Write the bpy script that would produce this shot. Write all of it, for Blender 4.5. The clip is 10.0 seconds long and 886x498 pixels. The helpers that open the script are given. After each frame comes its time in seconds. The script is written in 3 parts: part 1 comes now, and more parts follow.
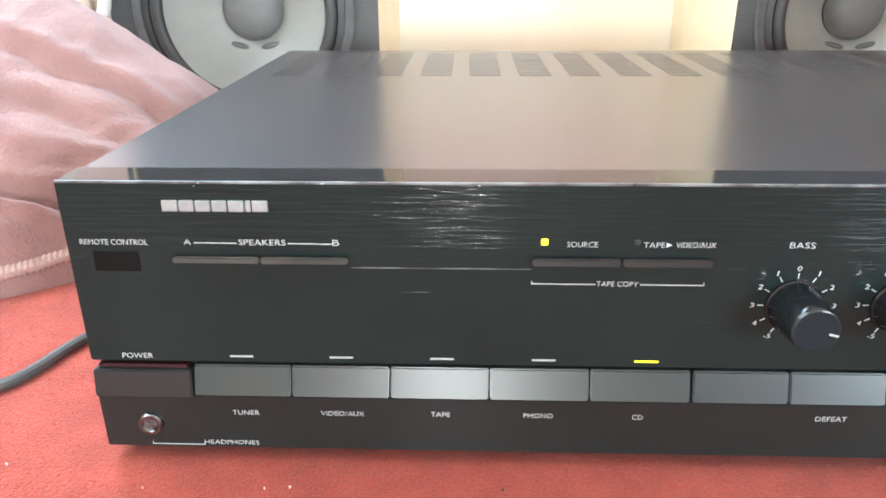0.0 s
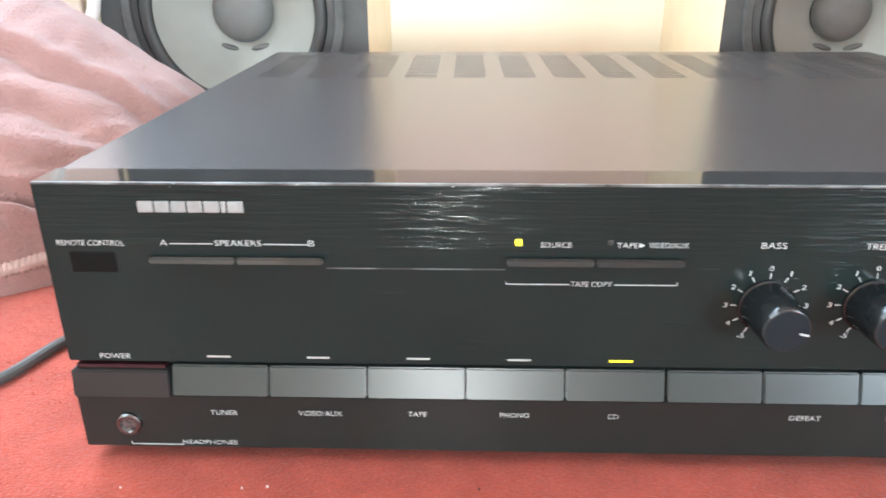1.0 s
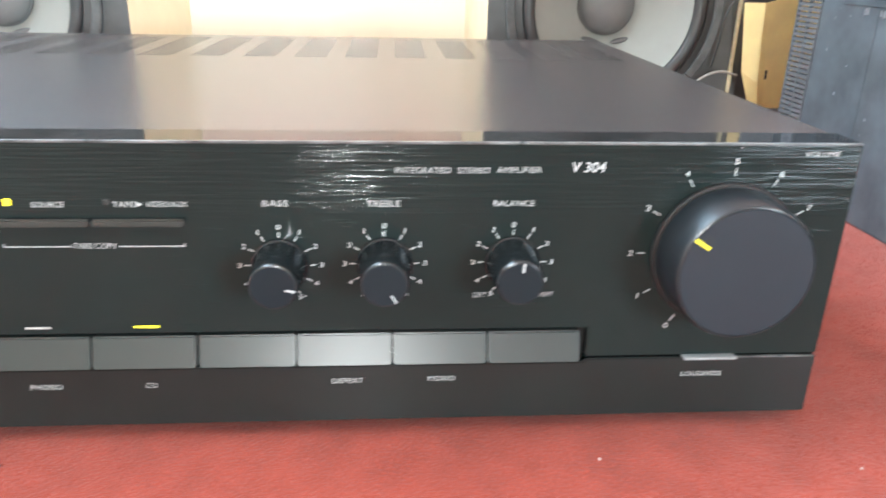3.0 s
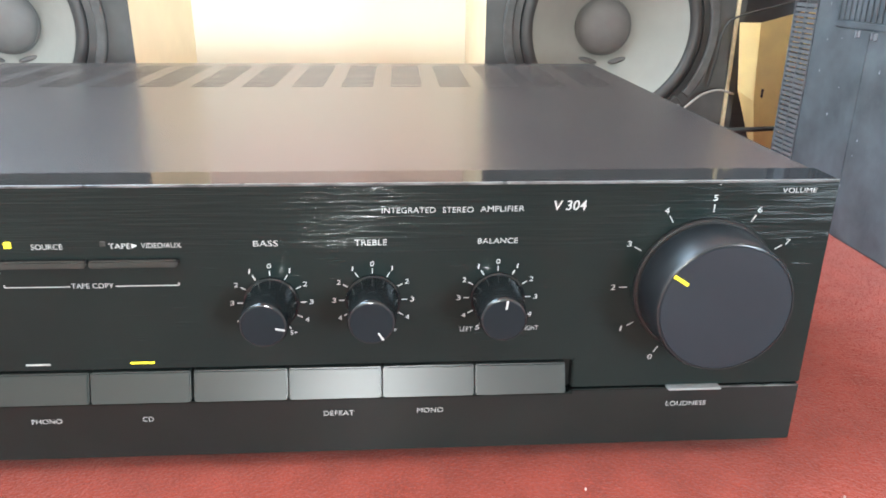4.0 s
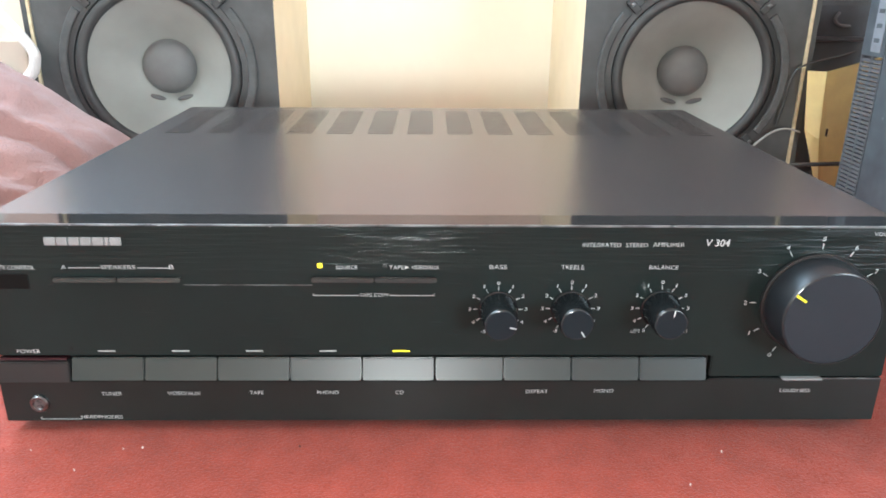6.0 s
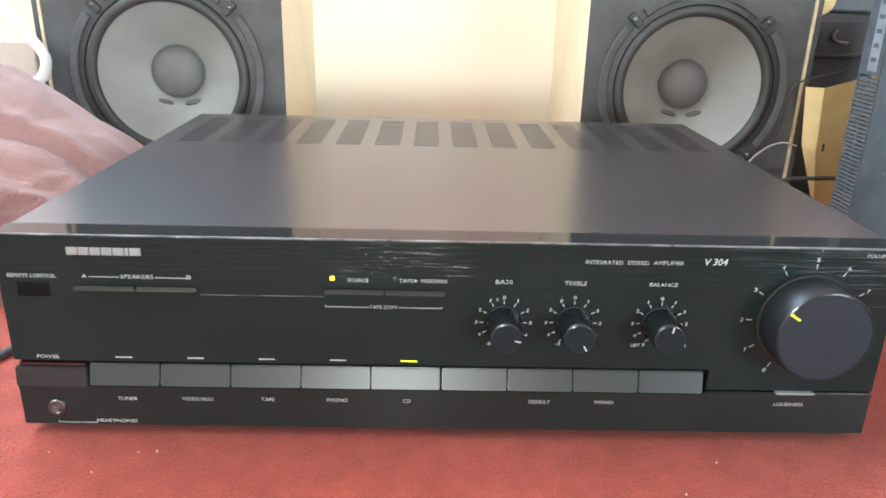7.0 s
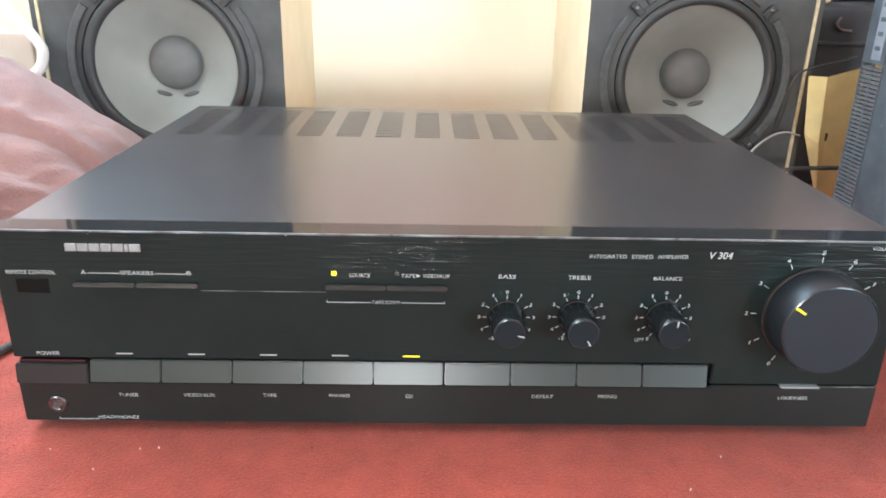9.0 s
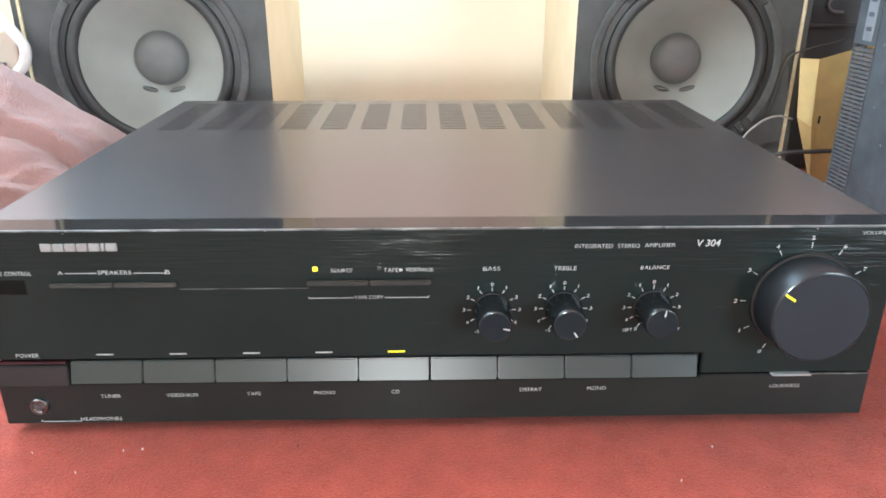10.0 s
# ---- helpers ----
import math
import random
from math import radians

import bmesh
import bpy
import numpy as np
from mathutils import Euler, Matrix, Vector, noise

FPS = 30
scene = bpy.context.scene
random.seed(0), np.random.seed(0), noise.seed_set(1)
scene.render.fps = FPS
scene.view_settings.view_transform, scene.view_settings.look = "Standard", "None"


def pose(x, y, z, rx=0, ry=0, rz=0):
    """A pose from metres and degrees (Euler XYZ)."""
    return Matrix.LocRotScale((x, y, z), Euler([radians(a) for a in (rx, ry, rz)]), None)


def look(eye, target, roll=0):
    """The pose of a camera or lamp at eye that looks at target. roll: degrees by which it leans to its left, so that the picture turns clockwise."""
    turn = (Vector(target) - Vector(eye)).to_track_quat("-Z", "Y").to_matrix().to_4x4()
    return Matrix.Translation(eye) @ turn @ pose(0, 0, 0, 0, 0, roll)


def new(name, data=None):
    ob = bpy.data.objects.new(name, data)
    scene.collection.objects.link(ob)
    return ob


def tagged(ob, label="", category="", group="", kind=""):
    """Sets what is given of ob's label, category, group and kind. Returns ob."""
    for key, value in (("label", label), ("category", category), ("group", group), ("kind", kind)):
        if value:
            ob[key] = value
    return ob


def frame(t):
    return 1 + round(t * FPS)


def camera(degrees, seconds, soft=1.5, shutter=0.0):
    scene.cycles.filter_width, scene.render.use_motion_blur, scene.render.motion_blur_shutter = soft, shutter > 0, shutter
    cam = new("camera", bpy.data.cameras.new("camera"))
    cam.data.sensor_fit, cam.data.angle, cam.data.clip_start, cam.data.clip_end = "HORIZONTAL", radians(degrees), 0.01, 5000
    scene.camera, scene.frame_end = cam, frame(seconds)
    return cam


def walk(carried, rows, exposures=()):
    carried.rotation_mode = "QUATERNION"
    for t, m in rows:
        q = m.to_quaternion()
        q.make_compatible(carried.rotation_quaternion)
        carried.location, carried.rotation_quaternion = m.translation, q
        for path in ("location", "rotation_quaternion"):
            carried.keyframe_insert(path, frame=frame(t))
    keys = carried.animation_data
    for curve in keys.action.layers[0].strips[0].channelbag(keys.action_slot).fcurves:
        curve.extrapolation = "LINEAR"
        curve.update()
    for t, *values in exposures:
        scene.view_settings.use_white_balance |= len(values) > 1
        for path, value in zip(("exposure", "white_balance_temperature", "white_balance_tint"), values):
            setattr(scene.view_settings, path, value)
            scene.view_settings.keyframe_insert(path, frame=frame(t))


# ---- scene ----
cam = camera(62.3, 10.0, soft=1.7, shutter=0.5)
PATH = [
    (0, (-0.0837, -0.2227, 0.1777), (-0.1493, 1.6273, -0.5793), -0.28),
    (0.5, (-0.0823, -0.2207, 0.1786), (-0.1505, 1.6292, -0.5784), -0.30),
    (1, (-0.0760, -0.2239, 0.1780), (-0.1360, 1.6276, -0.5759), -0.26),
    (1.5, (-0.0422, -0.2201, 0.1722), (-0.0493, 1.6340, -0.5777), -0.43),
    (2, (0.0025, -0.2212, 0.1702), (0.0843, 1.6356, -0.5685), 0.57),
    (2.5, (0.0375, -0.2279, 0.1686), (0.1317, 1.6227, -0.5842), -0.92),
    (3, (0.0617, -0.2274, 0.1628), (0.2013, 1.6277, -0.5715), 1.26),
    (3.2, (0.0707, -0.2274, 0.1678), (0.2213, 1.6397, -0.5345), 1.46),
    (4.3, (0.0664, -0.2343, 0.1763), (0.1740, 1.6317, -0.5356), 0.28),
    (4.5, (0.0574, -0.2373, 0.1793), (0.1960, 1.6337, -0.5136), 0.88),
    (5, (0.0487, -0.2499, 0.1824), (0.1443, 1.6229, -0.5131), 0.26),
    (5.5, (0.0185, -0.2827, 0.1952), (0.0652, 1.5995, -0.4796), 0.45),
    (6, (-0.0076, -0.3174, 0.2133), (0.0287, 1.5616, -0.4709), 0.53),
    (7.5, (-0.0141, -0.3268, 0.2245), (0.0376, 1.5520, -0.4593), 2.01),
    (8, (-0.0159, -0.3233, 0.2240), (0.0378, 1.5507, -0.4725), 2.13),
    (8.5, (-0.0189, -0.3237, 0.2249), (0.0290, 1.5507, -0.4712), 1.98),
    (9, (-0.0147, -0.3226, 0.2254), (0.0316, 1.5459, -0.4862), 1.28),
    (9.5, (-0.0110, -0.3191, 0.2230), (0.0448, 1.5443, -0.5013), 0.98),
    (10, (-0.0068, -0.3168, 0.2240), (0.0414, 1.5430, -0.5101), 0.13),
]
LIGHT = [(0, 1.01), (0.5, 0.86), (1, 0.99), (1.5, 0.93), (2, 1.38), (2.5, 1.15), (3, 1.17), (4.5, 0.96), (5, 1.22), (5.5, 0.82), (6, 0.67), (7.5, 0.66), (10, 0.67)]
walk(cam, [(t, look(eye, target, roll)) for t, eye, target, roll in PATH], exposures=[(t, stops, 6100, 4) for t, stops in LIGHT])


# ---- world and light ----
world = bpy.data.worlds.new("world")
scene.world = world
world.use_nodes = True
wn = world.node_tree.nodes
sky = wn.new("ShaderNodeTexSky")
sky.sky_type = "NISHITA"
sky.sun_disc = False
sky.sun_elevation, sky.sun_rotation = radians(40), radians(200)
world.node_tree.links.new(sky.outputs[0], wn["Background"].inputs[0])
wn["Background"].inputs[1].default_value = 0.10


def area_lamp(name, eye, target, sx, sy, watts, color):
    lamp = bpy.data.lights.new(name, "AREA")
    lamp.shape, lamp.size, lamp.size_y = "RECTANGLE", sx, sy
    lamp.energy, lamp.color = watts, color
    ob = new(name, lamp)
    ob.matrix_world = look(eye, target)
    return ob


# unseen low strip lamp, added far behind the camera for the plate's narrow glint
area_lamp("south_glint_lamp", (-0.17, -4.42, 0.42), (-0.17, 0.0, 0.42), 0.035, 0.62, 54, (1.0, 0.99, 0.97))
# daylight in the opening of the side window, up to the left of the loudspeakers
area_lamp("side_window_daylight", (-1.18, 0.015, 1.45), (0.0, 0.1, 0.2), 1.12, 1.2, 26, (0.84, 0.93, 1.0))
# unseen blue lamp over the loudspeakers, added for the cover's bluish sheen
area_lamp("north_sheen_lamp", (-0.62, 0.68, 1.07), (-0.40, -0.6, 0.4), 0.64, 0.8, 24, (0.60, 0.80, 1.0))
# daylight in an unseen low window in the right-hand wall, inferred from reflections
area_lamp("east_window_daylight", (2.45, -3.10, 0.70), (0.3, -0.2, 0.3), 1.35, 1.2, 92, (0.80, 0.90, 1.0))


# ---- materials ----
def material(name, color, rough=0.5, metal=0.0, spec=0.5):
    m = bpy.data.materials.new(name)
    m.use_nodes = True
    b = m.node_tree.nodes["Principled BSDF"]
    b.inputs["Base Color"].default_value = (*color, 1)
    b.inputs["Roughness"].default_value = rough
    b.inputs["Metallic"].default_value = metal
    b.inputs["Specular IOR Level"].default_value = spec
    return m, m.node_tree.nodes, m.node_tree.links, b


def coords(n, l, stretch=(1, 1, 1)):
    c, mp = n.new("ShaderNodeTexCoord"), n.new("ShaderNodeMapping")
    mp.inputs["Scale"].default_value = stretch
    l.new(c.outputs["Object"], mp.inputs["Vector"])
    return mp.outputs["Vector"]


def noise_tex(n, l, vec, scale, detail=4.0, rough=0.55):
    t = n.new("ShaderNodeTexNoise")
    t.inputs["Scale"].default_value, t.inputs["Detail"].default_value, t.inputs["Roughness"].default_value = scale, detail, rough
    l.new(vec, t.inputs["Vector"])
    return t.outputs["Fac"]


def ramp(n, l, fac, *stops):
    r = n.new("ShaderNodeValToRGB")
    while len(r.color_ramp.elements) < len(stops):
        r.color_ramp.elements.new(0.5)
    for e, (p, c) in zip(r.color_ramp.elements, stops):
        e.position, e.color = p, (*c, 1)
    l.new(fac, r.inputs["Fac"])
    return r.outputs["Color"]


def remap(n, l, fac, a, b, lo=0.3, hi=0.7):
    r = n.new("ShaderNodeMapRange")
    for k, v in zip((1, 2, 3, 4), (lo, hi, a, b)):
        r.inputs[k].default_value = v
    l.new(fac, r.inputs[0])
    return r.outputs[0]


def bump(n, l, b, height, strength, distance):
    k = n.new("ShaderNodeBump")
    k.inputs["Strength"].default_value, k.inputs["Distance"].default_value = strength, distance
    l.new(height, k.inputs["Height"])
    l.new(k.outputs["Normal"], b.inputs["Normal"])


def simple(name, color, rough, metal=0.0, spec=0.5, scale=60.0, vary=0.15, relief=0.0, grain=900.0, ior=1.5):
    """One colour with blotches, uneven gloss and a fine relief."""
    m, n, l, b = material(name, color, rough, metal, spec)
    b.inputs["IOR"].default_value = ior
    v = coords(n, l)
    f = noise_tex(n, l, v, scale)
    lo, hi = [tuple(min(1, c * (1 + s * vary)) for c in color) for s in (-1, 1)]
    l.new(ramp(n, l, f, (0.3, lo), (0.7, hi)), b.inputs["Base Color"])
    l.new(remap(n, l, noise_tex(n, l, v, scale * 2.7), rough * 0.88, min(1, rough * 1.12)), b.inputs["Roughness"])
    if relief:
        bump(n, l, b, noise_tex(n, l, v, grain, 2.0), 0.6, relief)
    return m


def math_node(n, l, kind, a, b):
    k = n.new("ShaderNodeMath")
    k.operation = kind
    for i, v in enumerate((a, b)):
        if isinstance(v, (int, float)):
            k.inputs[i].default_value = v
        else:
            l.new(v, k.inputs[i])
    return k.outputs[0]


def brushed_black(name, color, rough, depth, spec=0.5, aniso=0.85, scratched_from=None):
    """Black lacquered metal with fine scratches that run along x, most of them above the height scratched_from."""
    m, n, l, b = material(name, color, rough, 0.0, spec)
    wear = noise_tex(n, l, coords(n, l), 14.0)
    l.new(ramp(n, l, wear, (0.3, tuple(c * 0.85 for c in color)), (0.75, tuple(c * 1.15 for c in color))), b.inputs["Base Color"])
    up = n.new("ShaderNodeCombineXYZ")
    up.inputs[2].default_value = 1.0
    l.new(up.outputs[0], b.inputs["Tangent"])
    b.inputs["Anisotropic"].default_value = aniso
    fine = noise_tex(n, l, coords(n, l, (28, 1, 2300)), 1.0, 1.0, 0.6)
    where = remap(n, l, noise_tex(n, l, coords(n, l, (30, 1, 650)), 1.0, 1.0), 0.40, 1.0, 0.40, 0.60)
    # scratch bumps are masked by height so the plate's highlight ends there
    if scratched_from:
        split = n.new("ShaderNodeSeparateXYZ")
        l.new(coords(n, l), split.inputs[0])
        rare = remap(n, l, noise_tex(n, l, coords(n, l, (75, 1, 1100)), 1.0, 0.0), 0.05, 0.9, 0.73, 0.79)
        high = remap(n, l, split.outputs[2], 0.0, 1.0, scratched_from - 0.002, scratched_from + 0.003)
        where = math_node(n, l, "MULTIPLY", where, math_node(n, l, "MAXIMUM", rare, high))
    bump(n, l, b, math_node(n, l, "MULTIPLY", fine, where), 1.0, depth)
    return m


M_PANEL = brushed_black("brushed_black_front", (0.0130, 0.0204, 0.0196), 0.095, 0.00020, spec=0.17, aniso=0.9, scratched_from=0.085)
M_STRIP = brushed_black("brushed_black_strip", (0.0130, 0.0180, 0.0175), 0.20, 0.00004, spec=0.36, aniso=0.9)
M_LIP = simple("polished_black_edge", (0.012, 0.012, 0.013), 0.07, scale=40, relief=0.0)
M_COVER, cn, cl, cb = material("satin_black_steel", (0.022, 0.022, 0.024), 0.27)
cb.inputs["IOR"].default_value = 2.6
# pink tint puts a warmer wall into the cover's reflections
cb.inputs["Specular Tint"].default_value = (1.0, 0.92, 0.90, 1)
cb.inputs["Coat Weight"].default_value, cb.inputs["Coat Roughness"].default_value, cb.inputs["Coat IOR"].default_value = 0.10, 0.5, 1.5
cl.new(ramp(cn, cl, noise_tex(cn, cl, coords(cn, cl), 9.0), (0.3, (0.018, 0.018, 0.020)), (0.7, (0.026, 0.026, 0.028))), cb.inputs["Base Color"])
M_CHASSIS = simple("grey_chassis", (0.05, 0.052, 0.056), 0.5)
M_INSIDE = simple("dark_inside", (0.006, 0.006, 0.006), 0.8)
M_BUTTON, bn, bl, bb = material("dark_grey_button_plastic", (0.024, 0.032, 0.031), 0.28, spec=0.36)
bl.new(ramp(bn, bl, noise_tex(bn, bl, coords(bn, bl), 11.0), (0.3, (0.022, 0.030, 0.029)), (0.7, (0.027, 0.035, 0.034))), bb.inputs["Base Color"])
M_SLIMGREY = simple("slim_button_plastic", (0.014, 0.016, 0.016), 0.14, scale=30, vary=0.1)
M_SLIM = simple("black_button_plastic", (0.018, 0.018, 0.018), 0.45, spec=0.3, scale=30, vary=0.08)
M_KNOB = simple("black_knob_plastic", (0.010, 0.012, 0.013), 0.09, spec=0.34, scale=90)
M_VOLUME = simple("satin_volume_knob_plastic", (0.014, 0.017, 0.020), 0.36, spec=0.36, scale=90)
M_VOLUMEFACE = simple("satin_volume_knob_face", (0.016, 0.023, 0.030), 0.5, spec=0.25, scale=30, vary=0.08)
M_KNOBFACE = simple("black_knob_face", (0.011, 0.016, 0.020), 0.5, spec=0.12, scale=30, vary=0.08)
M_WHITE = simple("white_print", (0.48, 0.53, 0.53), 0.6, scale=300, vary=0.1)
M_SILVER = simple("silver_badge", (0.25, 0.275, 0.275), 0.4, metal=0.15, scale=200)
M_BAR = simple("unlit_indicator", (0.40, 0.43, 0.42), 0.4, scale=200)
M_YELLOW = simple("yellow_mark", (0.85, 0.78, 0.03), 0.45, scale=200, vary=0.05)
M_CHROME = simple("chrome", (0.16, 0.165, 0.165), 0.3, metal=1.0, scale=200)
M_SOCKET = simple("socket_contacts", (0.15, 0.155, 0.155), 0.35, metal=0.6, scale=520, vary=0.9)
M_EDGE = simple("worn_edge", (0.11, 0.12, 0.12), 0.3, scale=70, vary=0.95)
# lighter than the knob: the rim's highlight is put in its colour
M_RIM = simple("knob_rim_glint", (0.026, 0.030, 0.032), 0.16, spec=0.4, scale=90, vary=0.2)
M_LOUD = simple("grey_lever", (0.34, 0.35, 0.35), 0.3, scale=60)
M_RED = simple("dark_red_edge", (0.022, 0.003, 0.006), 0.5, scale=200)
M_WINDOW = simple("infrared_window", (0.004, 0.006, 0.006), 0.4, spec=0.12, scale=100)


def glowing(name, color, strength):
    m, n, l, b = material(name, color, 0.4)
    b.inputs["Emission Color"].default_value = (*color, 1)
    b.inputs["Emission Strength"].default_value = strength
    return m


M_LED = glowing("lit_yellow_diode", (0.95, 0.82, 0.03), 0.7)


def carpet_material():
    m, n, l, b = material("red_carpet", (0.4, 0.05, 0.05), 0.95, spec=0.1)
    v = coords(n, l)
    fine, mid, big = noise_tex(n, l, v, 700, 3.0), noise_tex(n, l, v, 55, 4.0), noise_tex(n, l, v, 6, 3.0)
    mix1, mix2 = n.new("ShaderNodeMixRGB"), n.new("ShaderNodeMixRGB")
    mix1.blend_type = mix2.blend_type = "MULTIPLY"
    mix1.inputs[0].default_value = mix2.inputs[0].default_value = 1.0
    l.new(ramp(n, l, fine, (0.25, (0.33, 0.050, 0.032)), (0.75, (0.45, 0.082, 0.051))), mix1.inputs[1])
    l.new(ramp(n, l, mid, (0.3, (0.72, 0.68, 0.67)), (0.7, (1, 1, 1))), mix1.inputs[2])
    l.new(mix1.outputs[0], mix2.inputs[1])
    l.new(ramp(n, l, big, (0.35, (0.85, 0.83, 0.83)), (0.65, (1, 1, 1))), mix2.inputs[2])
    l.new(mix2.outputs[0], b.inputs["Base Color"])
    b.inputs["Sheen Weight"].default_value = 0.3
    bump(n, l, b, fine, 0.6, 0.0014)
    return m


def fleece_material():
    m, n, l, b = material("pink_fleece", (0.62, 0.36, 0.35), 0.95, spec=0.1)
    v = coords(n, l)
    fine, mid = noise_tex(n, l, v, 430, 3.0, 0.7), noise_tex(n, l, v, 16, 4.0)
    l.new(ramp(n, l, mid, (0.3, (0.27, 0.158, 0.146)), (0.7, (0.36, 0.222, 0.208))), b.inputs["Base Color"])
    b.inputs["Sheen Weight"].default_value = 0.25
    b.inputs["Sheen Roughness"].default_value = 0.5
    bump(n, l, b, fine, 0.9, 0.0020)
    return m


M_CARPET, M_FLEECE = carpet_material(), fleece_material()
M_HEM = simple("fleece_hem", (0.40, 0.28, 0.25), 0.95, scale=200, relief=0.0008, grain=700)
M_CABINET = simple("black_vinyl_cabinet", (0.062, 0.067, 0.068), 0.55, scale=30, vary=0.25, relief=0.0002, grain=500)
M_RAWEDGE = simple("raw_board_edge", (0.58, 0.50, 0.33), 0.7, scale=120, vary=0.25, relief=0.0003, grain=400)
M_BASKET = simple("black_basket", (0.032, 0.034, 0.034), 0.5, scale=60)
M_RUBBER = simple("black_rubber_surround", (0.038, 0.040, 0.040), 0.5, scale=60)
M_GASKET = simple("grey_foam_gasket", (0.080, 0.084, 0.084), 0.85, scale=80, vary=0.2, relief=0.0004, grain=700)
M_CONE = simple("grey_paper_cone", (0.26, 0.27, 0.25), 0.6, scale=18, vary=0.1, relief=0.0002, grain=600)
M_CAP = simple("dark_grey_dust_cap", (0.13, 0.133, 0.13), 0.6, scale=40, vary=0.12, relief=0.0002, grain=900)
M_TAB = simple("dark_glue_tab", (0.09, 0.09, 0.09), 0.5, scale=60)
M_STEEL = simple("screw_steel", (0.2, 0.2, 0.2), 0.35, metal=1.0, scale=60)
M_WALL = simple("cream_wall_paint", (0.78, 0.72, 0.60), 0.75, scale=9, vary=0.05, relief=0.0004, grain=160)
M_PANELPAINT = simple("cream_gloss_panel", (0.84, 0.80, 0.66), 0.4, scale=7, vary=0.05, relief=0.0002, grain=60)
# pink is put in this unseen upper wall to warm the cover's reflections
M_UPPERWALL = simple("wall_reflection_tint", (0.80, 0.62, 0.55), 0.75, scale=9, vary=0.05, relief=0.0004, grain=160)
M_STILE = simple("aged_cream_gloss_frame", (0.84, 0.73, 0.51), 0.4, scale=12, vary=0.08, relief=0.0002, grain=60)
M_CEIL = simple("white_ceiling", (0.82, 0.81, 0.79), 0.9, scale=5, vary=0.03)
M_CABLEW = simple("white_plastic", (0.78, 0.77, 0.74), 0.35, scale=60, vary=0.05)
M_CABLEB = simple("black_cable", (0.025, 0.027, 0.027), 0.45, scale=100)
M_LEAD = simple("grey_black_lead", (0.060, 0.062, 0.058), 0.4, scale=100)
M_WIRE = simple("grey_speaker_wire", (0.28, 0.27, 0.25), 0.4, scale=200)
M_CARD = simple("brown_card", (0.94, 0.75, 0.38), 0.7, scale=30, vary=0.12, relief=0.0002, grain=400)
M_CASE = simple("black_case_plastic", (0.085, 0.098, 0.110), 0.45, spec=0.3, scale=35, vary=0.3, relief=0.0002, grain=900)
M_GRILLE = simple("black_grille_plastic", (0.11, 0.116, 0.126), 0.4, scale=80, vary=0.2)
M_GLOSSBOX = simple("glossy_black_box", (0.045, 0.052, 0.060), 0.35, spec=0.3, scale=20, vary=0.3)
M_LABEL = simple("pale_grey_label", (0.24, 0.26, 0.29), 0.5, scale=90)
M_DUST = simple("white_lint", (0.6, 0.5, 0.47), 0.9, scale=200)
M_CRUMB = simple("dark_crumb", (0.03, 0.02, 0.02), 0.9, scale=200)


# ---- building helpers ----
def thing(name, label, category, at=(0, 0, 0), rz=0.0, group=""):
    ob = new(name)
    ob.matrix_world = pose(*at, 0, 0, rz)
    return tagged(ob, label, category, group)


def mesh_of(bm, name, mat, smooth=False):
    me = bpy.data.meshes.new(name)
    bmesh.ops.recalc_face_normals(bm, faces=bm.faces)
    bm.to_mesh(me)
    bm.free()
    me.materials.append(mat)
    if smooth:
        me.shade_smooth()
        me.set_sharp_from_angle(angle=radians(32))
    return me


def part(name, bm, mat, parent, label="", smooth=False):
    ob = new(name, mesh_of(bm, name, mat, smooth))
    ob.parent = parent
    return tagged(ob, label)


def setting(name, bm, mat, label, category, smooth=False):
    return tagged(new(name, mesh_of(bm, name, mat, smooth)), label, category, kind="structure")


def box(bm, x0, x1, y0, y1, z0, z1, bevel=0.0, seg=2):
    v = bmesh.ops.create_cube(bm, size=1.0, matrix=Matrix.LocRotScale(((x0 + x1) / 2, (y0 + y1) / 2, (z0 + z1) / 2), None, (x1 - x0, y1 - y0, z1 - z0)))["verts"]
    if bevel:
        edges = list({e for a in v for e in a.link_edges})
        bmesh.ops.bevel(bm, geom=edges, offset=bevel, segments=seg, profile=0.6, affect="EDGES")
    return bm


def boxed(*args, **kw):
    return box(bmesh.new(), *args, **kw)


def lathe(profile, seg=64, axis="y", centre=(0, 0, 0), bm=None):
    """Turn a profile of (radius, along) about an axis. A radius of 0 closes the end."""
    bm = bm or bmesh.new()
    rings = []
    for r, a in profile:
        ring = []
        for i in range(1 if r == 0 else seg):
            p = 2 * math.pi * i / seg
            u, w = r * math.cos(p), r * math.sin(p)
            co = (u, a, w) if axis == "y" else (u, w, a)
            ring.append(bm.verts.new(Vector(co) + Vector(centre)))
        rings.append(ring)
    for A, B in zip(rings, rings[1:]):
        for i in range(seg):
            j = (i + 1) % seg
            q = [A[i % len(A)], A[j % len(A)], B[j % len(B)], B[i % len(B)]]
            q = [v for k, v in enumerate(q) if v not in q[:k]]
            if len(q) > 2:
                bm.faces.new(q)
    return bm


